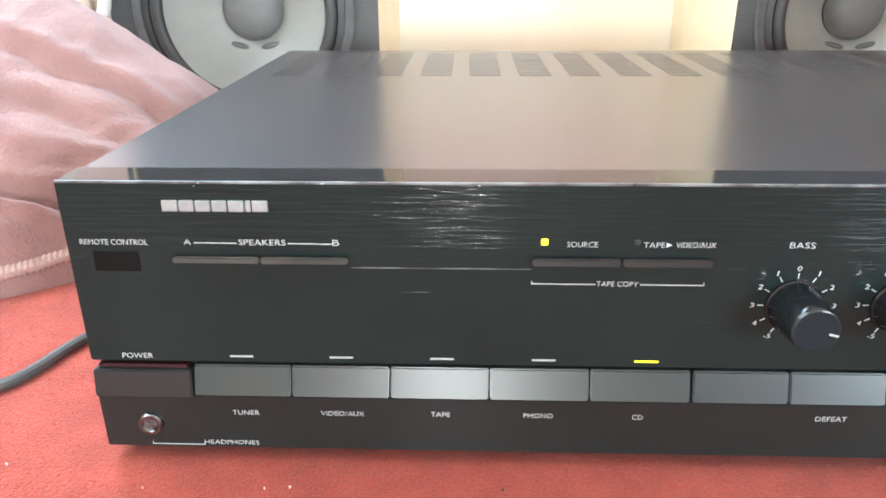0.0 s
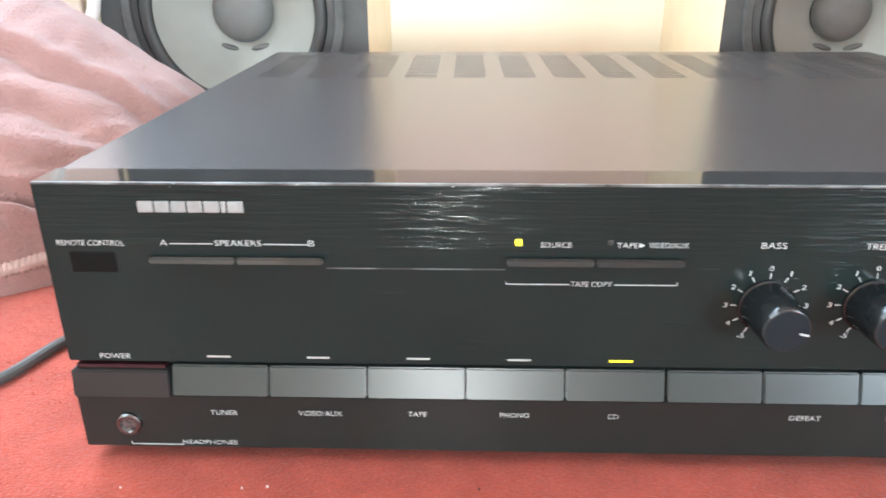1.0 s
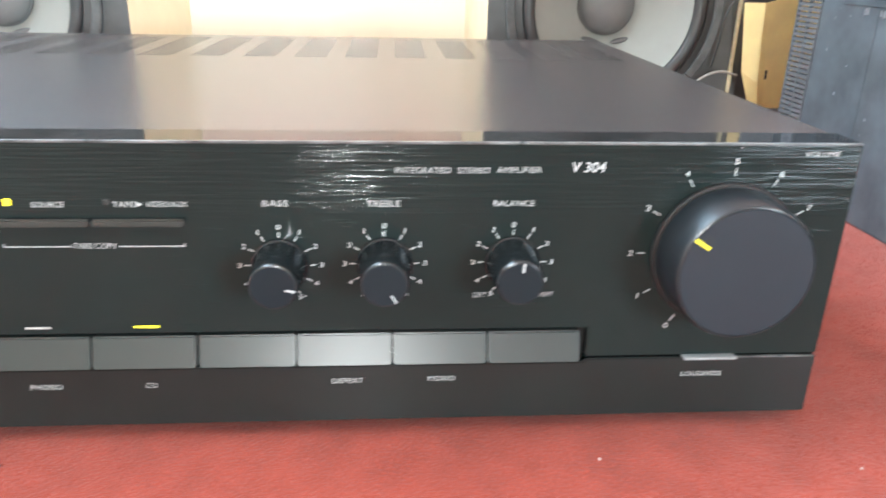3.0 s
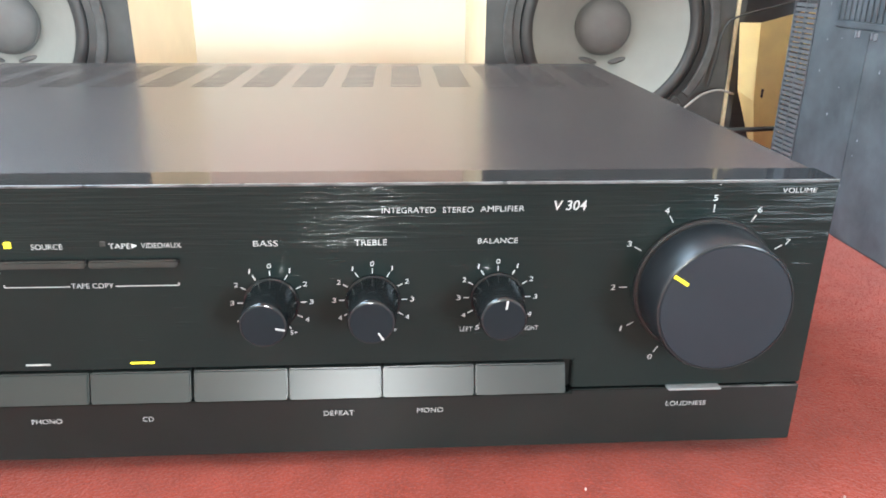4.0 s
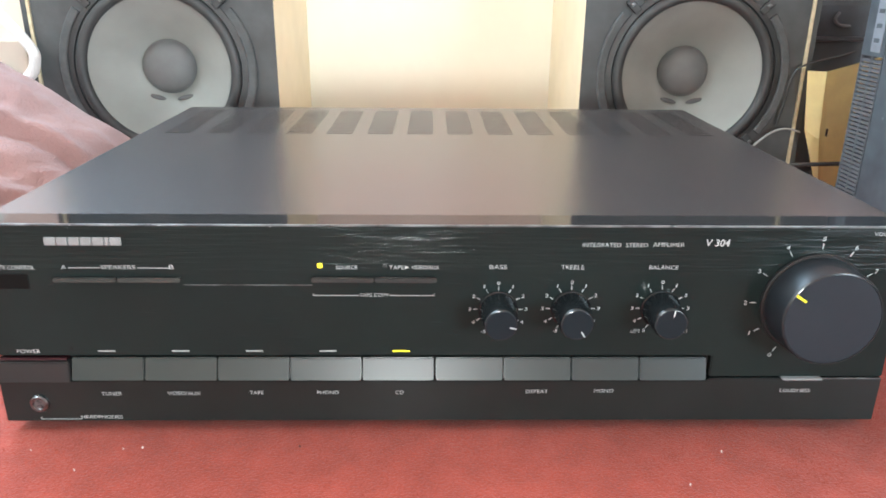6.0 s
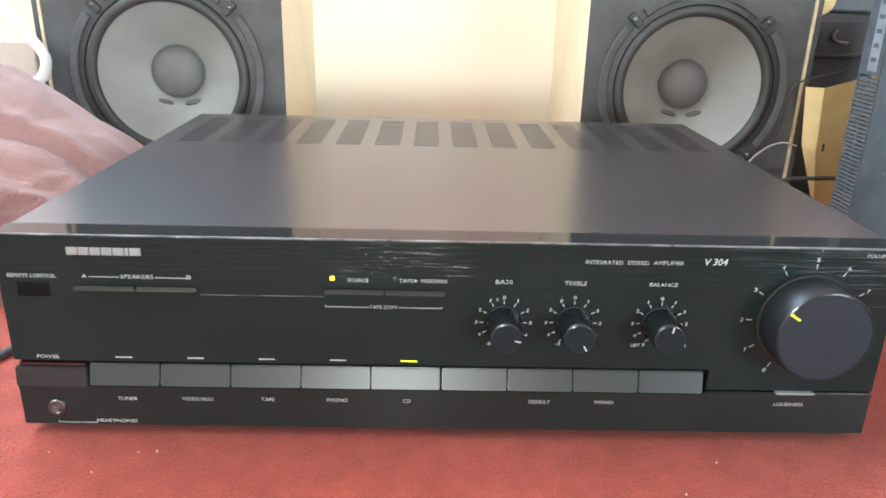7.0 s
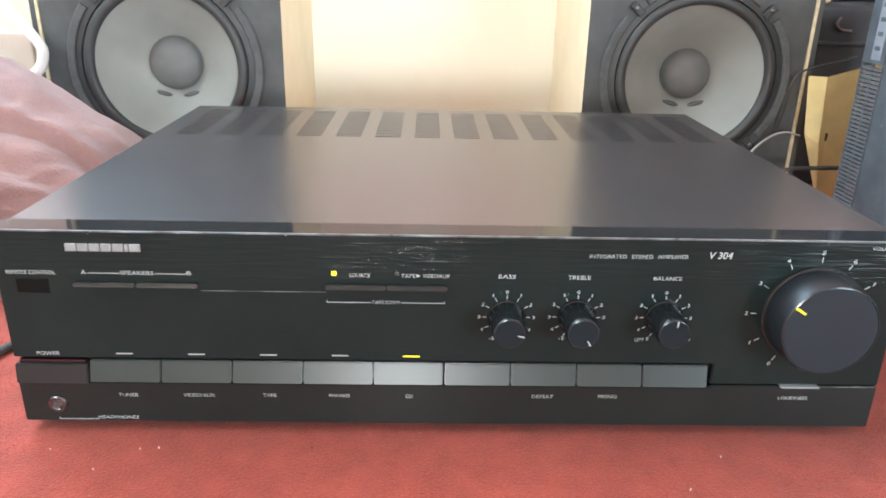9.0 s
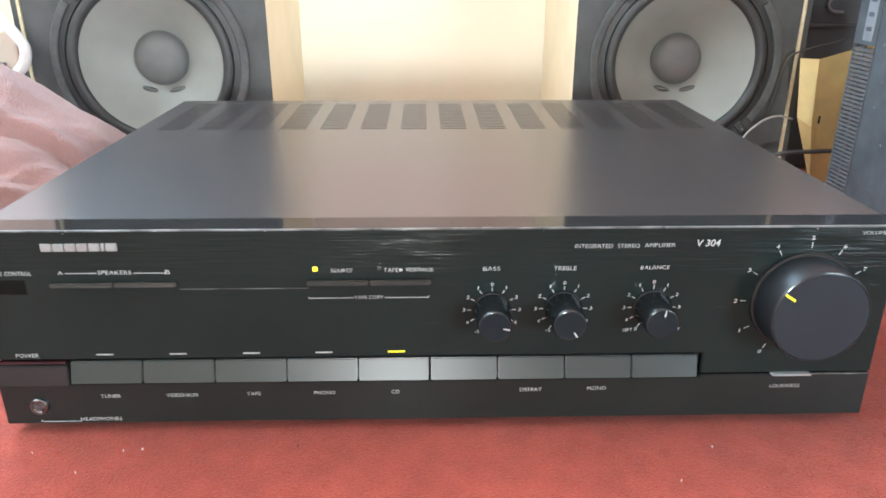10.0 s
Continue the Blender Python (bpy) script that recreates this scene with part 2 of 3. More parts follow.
def tube(points, radius, bm=None, seg=10, sub=8):
    """A round cable through the points, smoothed."""
    bm = bm or bmesh.new()
    P = [Vector(p) for p in points]
    P = [P[0] * 2 - P[1]] + P + [P[-1] * 2 - P[-2]]
    path = []
    for a, b, c, d in zip(P, P[1:], P[2:], P[3:]):
        for i in range(sub):
            t = i / sub
            path.append(0.5 * (2 * b + (c - a) * t + (2 * a - 5 * b + 4 * c - d) * t * t + (3 * b - a - 3 * c + d) * t ** 3))
    path.append(P[-2])
    prev, up = None, Vector((0.12, 0.31, 0.94))
    for i, p in enumerate(path):
        d = (path[min(i + 1, len(path) - 1)] - path[max(i - 1, 0)]).normalized()
        u = d.cross(up).normalized()
        w = d.cross(u)
        ring = [bm.verts.new(p + radius * (math.cos(2 * math.pi * k / seg) * u + math.sin(2 * math.pi * k / seg) * w)) for k in range(seg)]
        if prev:
            for k in range(seg):
                bm.faces.new((prev[k], prev[(k + 1) % seg], ring[(k + 1) % seg], ring[k]))
        else:
            bm.faces.new(ring)
        prev = ring
    bm.faces.new(prev)
    return bm


def letters(text, x0, x1, z0, high, y, shear=0.0, bold=0.0):
    """Raised lettering on a plane that faces -y, from x0 to x1, standing on z0."""
    cu = bpy.data.curves.new("lettering", "FONT")
    cu.body, cu.extrude, cu.shear, cu.offset = text, 0.02, shear, bold
    cu.resolution_u = 3
    ob = new("lettering", cu)
    bpy.context.view_layer.update()
    me = bpy.data.meshes.new_from_object(ob.evaluated_get(bpy.context.evaluated_depsgraph_get()))
    bpy.data.objects.remove(ob)
    bm = bmesh.new()
    bm.from_mesh(me)
    bpy.data.meshes.remove(me)
    xs, ys = [v.co.x for v in bm.verts], [v.co.y for v in bm.verts]
    a, b, c, d = min(xs), max(xs), min(ys), max(ys)
    for v in bm.verts:
        x, up, out = v.co
        v.co = (x0 + (x - a) / (b - a) * (x1 - x0), y - 0.0001 - 0.00012 * (out > 0), z0 + (up - c) / (d - c) * high)
    return bm


def bar(bm, xa, za, xb, zb, wide, y, thick=0.00022):
    """A thin printed stroke from one point of the plane to another."""
    d = Vector((xb - xa, 0, zb - za))
    s = d.normalized().cross(Vector((0, 1, 0))) * wide / 2
    a, b = Vector((xa, y, za)), Vector((xb, y, zb))
    lo = [bm.verts.new(p) for p in (a - s, b - s, b + s, a + s)]
    hi = [bm.verts.new(v.co + Vector((0, -thick, 0))) for v in lo]
    bm.faces.new(hi)
    for i in range(4):
        j = (i + 1) % 4
        bm.faces.new((lo[i], lo[j], hi[j], hi[i]))
    return bm


# ---- the room ----
# side walls, rear wall and ceiling are unseen, added to close the room
setting("floor", boxed(-1.2, 2.4, -4.4, 0.658, -0.10, 0.0), M_CARPET, "worn red short-pile carpet with bits of lint", "carpet")
setting("ceiling", boxed(-1.3, 2.5, -4.6, 0.9, 2.4, 2.5), M_CEIL, "unseen white ceiling, added to close the room", "ceiling")
north = bmesh.new()
for x0, x1, z0, z1 in ((-1.3, -0.98, 0.25, 2.4), (-0.34, 2.5, 0.25, 2.4), (-0.98, -0.34, 0.25, 0.64), (-0.98, -0.34, 1.50, 2.4)):
    box(north, x0, x1, 0.658, 0.838, z0, z1)
setting("wall_north", north, M_UPPERWALL, "unseen upper wall over a cream panel, pinkish to tint the cover's reflections", "wall")
setting("wall_north_panel", boxed(-1.3, 2.5, 0.658, 0.838, -0.1, 0.2495), M_PANELPAINT, "pale cream gloss panel behind the loudspeakers", "wall panel")
west = bmesh.new()
for y0, y1, z0, z1 in ((-4.4, -0.57, -0.1, 2.4), (0.60, 0.658, -0.1, 2.4), (-0.57, 0.60, -0.1, 0.83), (-0.57, 0.60, 2.07, 2.4)):
    box(west, -1.3, -1.2, y0, y1, z0, z1)
setting("wall_west", west, M_WALL, "unseen cream side wall, added to close the room", "wall")
east = bmesh.new()
for y0, y1, z0, z1 in ((-4.4, -3.85, -0.1, 2.4), (-2.45, 0.658, -0.1, 2.4), (-3.85, -2.45, -0.1, 0.08), (-3.85, -2.45, 1.34, 2.4)):
    box(east, 2.4, 2.5, y0, y1, z0, z1)
setting("wall_east", east, M_WALL, "unseen cream side wall with an assumed low window opening", "wall")
south = bmesh.new()
for x0, x1, z0, z1 in ((-1.3, -0.29, -0.1, 2.4), (-0.05, 2.5, -0.1, 2.4), (-0.29, -0.05, -0.1, 0.09), (-0.29, -0.05, 0.76, 2.4)):
    box(south, x0, x1, -4.6, -4.4, z0, z1)
setting("wall_south", south, M_WALL, "unseen cream wall, its low narrow opening added for the strip lamp", "wall")

# ---- the amplifier ----
amp = thing("amplifier", "black integrated stereo amplifier with brushed front and round knobs", "amplifier")
Z0, ZT, HALF, DEPTH = 0.006, 0.109, 0.2175, 0.3335


def cover_top():
    """The top sheet: plain in front, with fourteen groups of eighteen slots towards the back."""
    bm = bmesh.new()
    z0, z1 = 0.1073, 0.1085
    box(bm, -0.2165, 0.2165, 0.0165, 0.2165, z0, z1)
    box(bm, -0.2165, 0.2165, 0.3205, DEPTH, z0, z1)
    edges = [-0.2165]
    for k in range(14):
        c = (k - 6.5) * 0.0295
        edges += [c - 0.0095, c + 0.0095]
    edges.append(0.2165)
    for a, b in zip(edges[0::2], edges[1::2]):
        box(bm, a, b, 0.2165, 0.3205, z0, z1)
    pitch = 0.104 / 18
    for k in range(14):
        c = (k - 6.5) * 0.0295
        for s in range(18):
            y = 0.2165 + s * pitch
            box(bm, c - 0.0095, c + 0.0095, y + 0.0022, y + pitch, z0, z1)
    return bm


part("cover", cover_top(), M_COVER, amp, "satin black steel cover with rows of slots")
for s in (-1, 1):
    part("cover_side", boxed(min(s * 0.2165, s * 0.2153), max(s * 0.2165, s * 0.2153), 0.0165, DEPTH, 0.012, 0.1072), M_COVER, amp)
part("back_panel", boxed(-0.2150, 0.2150, 0.3320, 0.3333, 0.012, 0.1070), M_COVER, amp)
part("chassis", boxed(-0.2150, 0.2150, 0.020, 0.3315, 0.010, 0.098), M_CHASSIS, amp)
for x in (-0.17, 0.17):
    for y in (0.05, 0.30):
        part("foot", lathe([(0, 0.0), (0.014, 0.0), (0.016, 0.003), (0.016, 0.0105), (0, 0.0105)], 24, "z", (x, y, 0)), M_RUBBER, amp)

# front: upper plate, lower strip, the button channel between them
def plate(outline, y0, y1, bevel):
    """A flat piece with the given outline in x and z, from y0 to y1."""
    bm = bmesh.new()
    face = bm.faces.new([bm.verts.new((x, y0, z)) for x, z in outline])
    ext = bmesh.ops.extrude_face_region(bm, geom=[face])["geom"]
    bmesh.ops.translate(bm, vec=(0, y1 - y0, 0), verts=[g for g in ext if isinstance(g, bmesh.types.BMVert)])
    bmesh.ops.bevel(bm, geom=list(bm.edges), offset=bevel, segments=2, affect="EDGES")
    return bm


part("front_plate", plate([(-HALF, 0.0425), (0.1308, 0.0425), (0.1308, 0.0308), (HALF, 0.0308), (HALF, ZT), (-HALF, ZT)], 0.0, 0.0162, 0.0005), M_PANEL, amp, "brushed black front plate")
part("front_lip", boxed(-0.2169, 0.2169, 0.0008, 0.0160, ZT - 0.0004, ZT + 0.0002), M_LIP, amp, "polished top edge of the front")
part("worn_edge", boxed(-0.2170, 0.2170, -0.0004, 0.0007, 0.1085, 0.10935, bevel=0.0002), M_EDGE, amp, "thin worn bright edge")
chips = bmesh.new()
rc = random.Random(8)
for x in (-0.1715, -0.1700, -0.130, -0.080, 0.048, 0.105, 0.176):
    s = rc.uniform(0.00015, 0.0004)
    bmesh.ops.create_icosphere(chips, subdivisions=1, radius=1.0, matrix=Matrix.Translation((x, -0.0004, 0.1090 - rc.uniform(0, 0.0012))) @ Matrix.Diagonal((s * rc.uniform(1, 3), 0.0002, s * 0.6, 1)))
tagged(part("edge_chips", chips, M_BAR, amp, "small bright chips in the black finish"), kind="stuff")
part("lower_strip", plate([(-HALF, Z0), (HALF, Z0), (HALF, 0.0301), (0.1308, 0.0301), (0.1308, 0.0290), (-HALF, 0.0290)], -0.0004, 0.0160, 0.0005), M_STRIP, amp, "brushed black lower strip")
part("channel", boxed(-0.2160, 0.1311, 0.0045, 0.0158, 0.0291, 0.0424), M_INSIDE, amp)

def button(x0, x1, z0, z1, out, mat, name, lean=0.0, label=""):
    bm = bmesh.new()
    box(bm, x0, x1, -out, 0.006, z0, z1)
    for v in bm.verts:
        if v.co.y < 0 and v.co.z > (z0 + z1) / 2:
            v.co.y += lean
    bmesh.ops.bevel(bm, geom=list(bm.edges), offset=0.0005, segments=2, affect="EDGES")
    return part(name, bm, mat, amp, label)


for i in range(5):
    x = -0.1805 + i * 0.0351
    button(x, x + 0.0346, 0.0305, 0.0412, 0.0035, M_BUTTON, "source_button", 0.0036, "dark grey push button")
for i in range(4):
    x = -0.0045 + i * 0.0333
    button(x, x + 0.0328, 0.0305, 0.0412, 0.0035, M_BUTTON, "function_button", 0.0036, "dark grey push button")
button(-0.2168, -0.1815, 0.0292, 0.0395, 0.0030, M_SLIM, "power_button", 0.0015, "black power button")
part("power_edge", boxed(-0.2150, -0.1830, 0.0002, 0.0040, 0.0398, 0.0412), M_RED, amp, "dark red edge over the power button")
for x in (-0.1814, -0.1518):
    button(x, x + 0.0290, 0.0817, 0.0839, 0.0030, M_SLIMGREY, "speaker_button", 0.0006, "slim black push button")
for x in (-0.0624, -0.0330):
    button(x, x + 0.0288, 0.0820, 0.0843, 0.0036, M_SLIMGREY, "tape_button", 0.0012, "slim black push button")
button(0.1666, 0.1866, 0.0301, 0.0309, 0.0030, M_LOUD, "loudness_button", 0.0, "slim grey push button")
part("strip_edge", boxed(0.1872, 0.2168, -0.0007, 0.0004, 0.0298, 0.0302), M_EDGE, amp, "thin bright edge of the lower strip")
# paler strip in the worn_edge grey, painting the highlight on the groove's lower edge
part("groove_glint", boxed(-0.1222, -0.0625, -0.0004, 0.0006, 0.0795, 0.0798), M_EDGE, amp, "thin paler strip painting the highlight on the groove's lower edge")
part("sensor_window", boxed(-0.2090, -0.1935, -0.0003, 0.001, 0.0775, 0.0850, bevel=0.0003), M_WINDOW, amp, "dark infrared window")
part("power_lamp_window", boxed(-0.1805, -0.1790, -0.0002, 0.001, 0.0450, 0.0470), M_STRIP, amp)

# indicator bars over the source buttons, the last one lit
for i in range(5):
    x = -0.1670 + i * 0.0354
    part("indicator", boxed(x, x + 0.0082, -0.0003, 0.001, 0.0448, 0.0454), M_LED if i == 4 else M_BAR, amp, "lit yellow indicator" if i == 4 else "unlit grey indicator")
part("source_diode", boxed(-0.0596, -0.0573, -0.0006, 0.001, 0.0883, 0.0905, bevel=0.0004), M_LED, amp, "lit yellow diode")
part("tape_diode", boxed(-0.0293, -0.0275, -0.0003, 0.001, 0.0885, 0.0903, bevel=0.0003), M_BUTTON, amp, "unlit diode")

# badge as seven plain silver blocks
bx = -0.1830
for w in (0.0052, 0.0050, 0.0050, 0.0050, 0.0052, 0.0018, 0.0052):
    part("badge_block", boxed(bx, bx + w, -0.0008, 0.001, 0.0991, 0.1030, bevel=0.0005), M_SILVER, amp, "silver badge block")
    bx += w + 0.0004

WORDS = [
    ("REMOTE CONTROL", -0.2126, -0.1897, 0.0872, 0.0019), ("A", -0.1776, -0.1752, 0.0874, 0.0020), ("SPEAKERS", -0.1592, -0.1436, 0.0874, 0.0020),
    ("B", -0.1280, -0.1258, 0.0875, 0.0020), ("POWER", -0.2056, -0.1946, 0.0439, 0.0020), ("HEADPHONES", -0.1806, -0.1602, 0.0077, 0.0018),
    ("TUNER", -0.1686, -0.1588, 0.0208, 0.0019), ("VIDEO/AUX", -0.1362, -0.1204, 0.0210, 0.0019), ("TAPE", -0.0962, -0.0894, 0.0213, 0.0019),
    ("PHONO", -0.0629, -0.0524, 0.0214, 0.0019), ("CD", -0.0242, -0.0203, 0.0214, 0.0019), ("DEFEAT", 0.0403, 0.0513, 0.0219, 0.0019),
    ("MONO", 0.0743, 0.0839, 0.0222, 0.0019), ("SOURCE", -0.0511, -0.0412, 0.0877, 0.0018), ("TAPE", -0.0264, -0.0195, 0.0877, 0.0018),
    ("VIDEO/AUX", -0.0160, -0.0032, 0.0878, 0.0018), ("TAPE COPY", -0.0406, -0.0269, 0.0737, 0.0018), ("BASS", 0.0203, 0.0284, 0.0879, 0.0020),
    ("TREBLE", 0.0538, 0.0645, 0.0878, 0.0020), ("BALANCE", 0.0951, 0.1087, 0.0879, 0.0019), ("INTEGRATED", 0.0630, 0.0808, 0.0990, 0.0019),
    ("STEREO", 0.0831, 0.0934, 0.0990, 0.0019), ("AMPLIFIER", 0.0957, 0.1103, 0.0992, 0.0019), ("VOLUME", 0.1979, 0.2097, 0.1048, 0.0017),
    ("LOUDNESS", 0.1673, 0.1825, 0.0224, 0.0018), ("LEFT", 0.0895, 0.0940, 0.0550, 0.0017), ("RIGHT", 0.1115, 0.1173, 0.0550, 0.0017),
]
for text, x0, x1, z, high in WORDS:
    part("lettering", letters(text, x0, x1, z, high, -0.0004 if z < 0.0285 else 0.0, shear=0.02, bold=-0.011), M_WHITE, amp, "white printed word")
part("lettering", letters("V 304", 0.1203, 0.1313, 0.0994, 0.0034, 0.0, shear=0.15, bold=0.006), M_WHITE, amp, "white printed type number")

# printed rules and brackets
rules = [
    [(-0.1742, 0.0881, -0.1598, 0.0881)], [(-0.1428, 0.0881, -0.1283, 0.0880)],
    [(-0.2000, 0.0086, -0.2000, 0.0075), (-0.2000, 0.0075, -0.1804, 0.0075)],
    [(-0.0621, 0.0754, -0.0621, 0.0744), (-0.0621, 0.0744, -0.0410, 0.0744)],
    [(-0.0262, 0.0744, -0.0054, 0.0744), (-0.0054, 0.0754, -0.0054, 0.0744)],
]
for k, strokes in enumerate(rules):
    bm = bmesh.new()
    for s in strokes:
        bar(bm, *s, 0.00026, -0.0006 if k == 2 else -0.0001)
    part("printed_rule", bm, M_WHITE, amp)


arrow = bmesh.new()
tri = [arrow.verts.new((x, y, z)) for y in (-0.0001, -0.0003) for x, z in ((-0.0191, 0.0878), (-0.0173, 0.08865), (-0.0191, 0.0895))]
arrow.faces.new(tri[3:])
for i in range(3):
    arrow.faces.new((tri[i], tri[(i + 1) % 3], tri[3 + (i + 1) % 3], tri[3 + i]))
part("printed_arrow", arrow, M_WHITE, amp)


def dial_mark(x0, z0, x1, z1, wide):
    part("dial_tick", bar(bmesh.new(), x0, z0, x1, z1, wide, -0.0001), M_WHITE, amp, "white printed tick")


def dial_numeral(text, x, z, half, high):
    part("dial_numeral", letters(text, x - half, x + half, z - high / 2, high, 0.0, shear=0.07, bold=-0.002), M_WHITE, amp, "white printed numeral")


def small_dial(cx, cz, turn, plain=False):
    for k in range(-5, 6):
        a = radians(90 - 30 * k)
        c, s = math.cos(a), math.sin(a)
        dial_mark(cx + 0.0098 * c, cz + 0.0098 * s, cx + 0.0117 * c, cz + 0.0117 * s, 0.00030)
        text = {-5: "-5", 5: "5+"}.get(k, str(abs(k))) if not plain else str(abs(k))
        half = (0.0003 if abs(k) == 1 else 0.0007) * (1.7 if len(text) == 2 else 1)
        dial_numeral(text, cx + 0.0134 * c, cz + 0.0134 * s, half, 0.0017)
    knob = part("tone_knob", lathe([(0.0, 0.002), (0.0094, 0.002), (0.0094, -0.0012), (0.0088, -0.0016), (0.0085, -0.004), (0.0079, -0.0172), (0.0074, -0.0180), (0.0070, -0.0181), (0.0069, -0.0178), (0, -0.0178)], 64, centre=(cx, 0, cz)), M_KNOB, amp, "black ribless tone knob", smooth=True)
    part("knob_rim_glint", lathe([(0.00735, -0.0176), (0.00755, -0.0179), (0.00735, -0.0184), (0.0070, -0.0185), (0.0069, -0.0180)], 64, centre=(cx, 0, cz)), M_RIM, knob, "", smooth=True)
    part("knob_face", lathe([(0.0, -0.0177), (0.0070, -0.0177), (0.0070, -0.0182), (0.0068, -0.0184), (0.0, -0.0184)], 48, centre=(cx, 0, cz)), M_KNOBFACE, knob)
    a = radians(turn)
    p = bmesh.new()
    bar(p, cx + 0.0040 * math.cos(a), cz + 0.0040 * math.sin(a), cx + 0.0070 * math.cos(a), cz + 0.0070 * math.sin(a), 0.0006, -0.0185)
    part("pointer", p, M_WHITE, knob, "white pointer line")


small_dial(0.0249, 0.0674, -12)
small_dial(0.0594, 0.0678, -58)
small_dial(0.1023, 0.0680, 82, plain=True)

vx, vz = 0.1751, 0.0710
for k in range(8):
    a = radians(240 - 30 * k)
    c, s = math.cos(a), math.sin(a)
    dial_mark(vx + 0.0272 * c, vz + 0.0272 * s, vx + 0.0300 * c, vz + 0.0300 * s, 0.00032)
    dial_numeral(str(k), vx + 0.0322 * c, vz + 0.0322 * s, 0.0004 if k == 1 else 0.0008, 0.0020)
part("volume_collar", lathe([(0.0, 0.002), (0.0252, 0.002), (0.0252, -0.0016), (0.0246, -0.0022), (0.0, -0.0022)], 96, centre=(vx, 0, vz)), M_SLIM, amp, "", smooth=False)
vol = part("volume_knob", lathe([(0.0238, -0.0022), (0.0240, -0.0040), (0.0236, -0.0060), (0.0233, -0.0178), (0.0228, -0.0188), (0.0222, -0.0190), (0.0220, -0.0186), (0.0, -0.0186)], 128, centre=(vx, 0, vz)), M_VOLUME, amp, "large black volume knob", smooth=True)
part("knob_rim_glint", lathe([(0.0226, -0.0186), (0.0229, -0.0189), (0.0226, -0.0194), (0.0222, -0.01955), (0.0220, -0.0190)], 128, centre=(vx, 0, vz)), M_RIM, vol, "", smooth=True)
part("knob_face", lathe([(0.0, -0.0185), (0.0221, -0.0185), (0.0221, -0.0191), (0.0217, -0.0194), (0.0, -0.0194)], 96, centre=(vx, 0, vz)), M_VOLUMEFACE, vol)
a = radians(147)
p = bmesh.new()
bar(p, vx + 0.0165 * math.cos(a), vz + 0.0165 * math.sin(a), vx + 0.0222 * math.cos(a), vz + 0.0222 * math.sin(a), 0.0012, -0.0195, 0.0004)
part("pointer", p, M_YELLOW, vol, "yellow pointer line")

jack = part("headphone_socket", lathe([(0.0026, 0.004), (0.0026, -0.0012), (0.0030, -0.0018), (0.0040, -0.0018), (0.0046, -0.0010), (0.0047, 0.002)], 48, centre=(-0.1995, -0.0004, 0.0165)), M_CHROME, amp, "chrome headphone socket", smooth=True)
part("socket_hole", lathe([(0.0, 0.001), (0.0026, 0.001), (0.0026, 0.0022), (0.0, 0.0022)], 24, centre=(-0.1995, -0.0024, 0.0165)), M_SOCKET, jack)


# ---- loudspeakers ----
SPEAKER_SIZE = 0.939


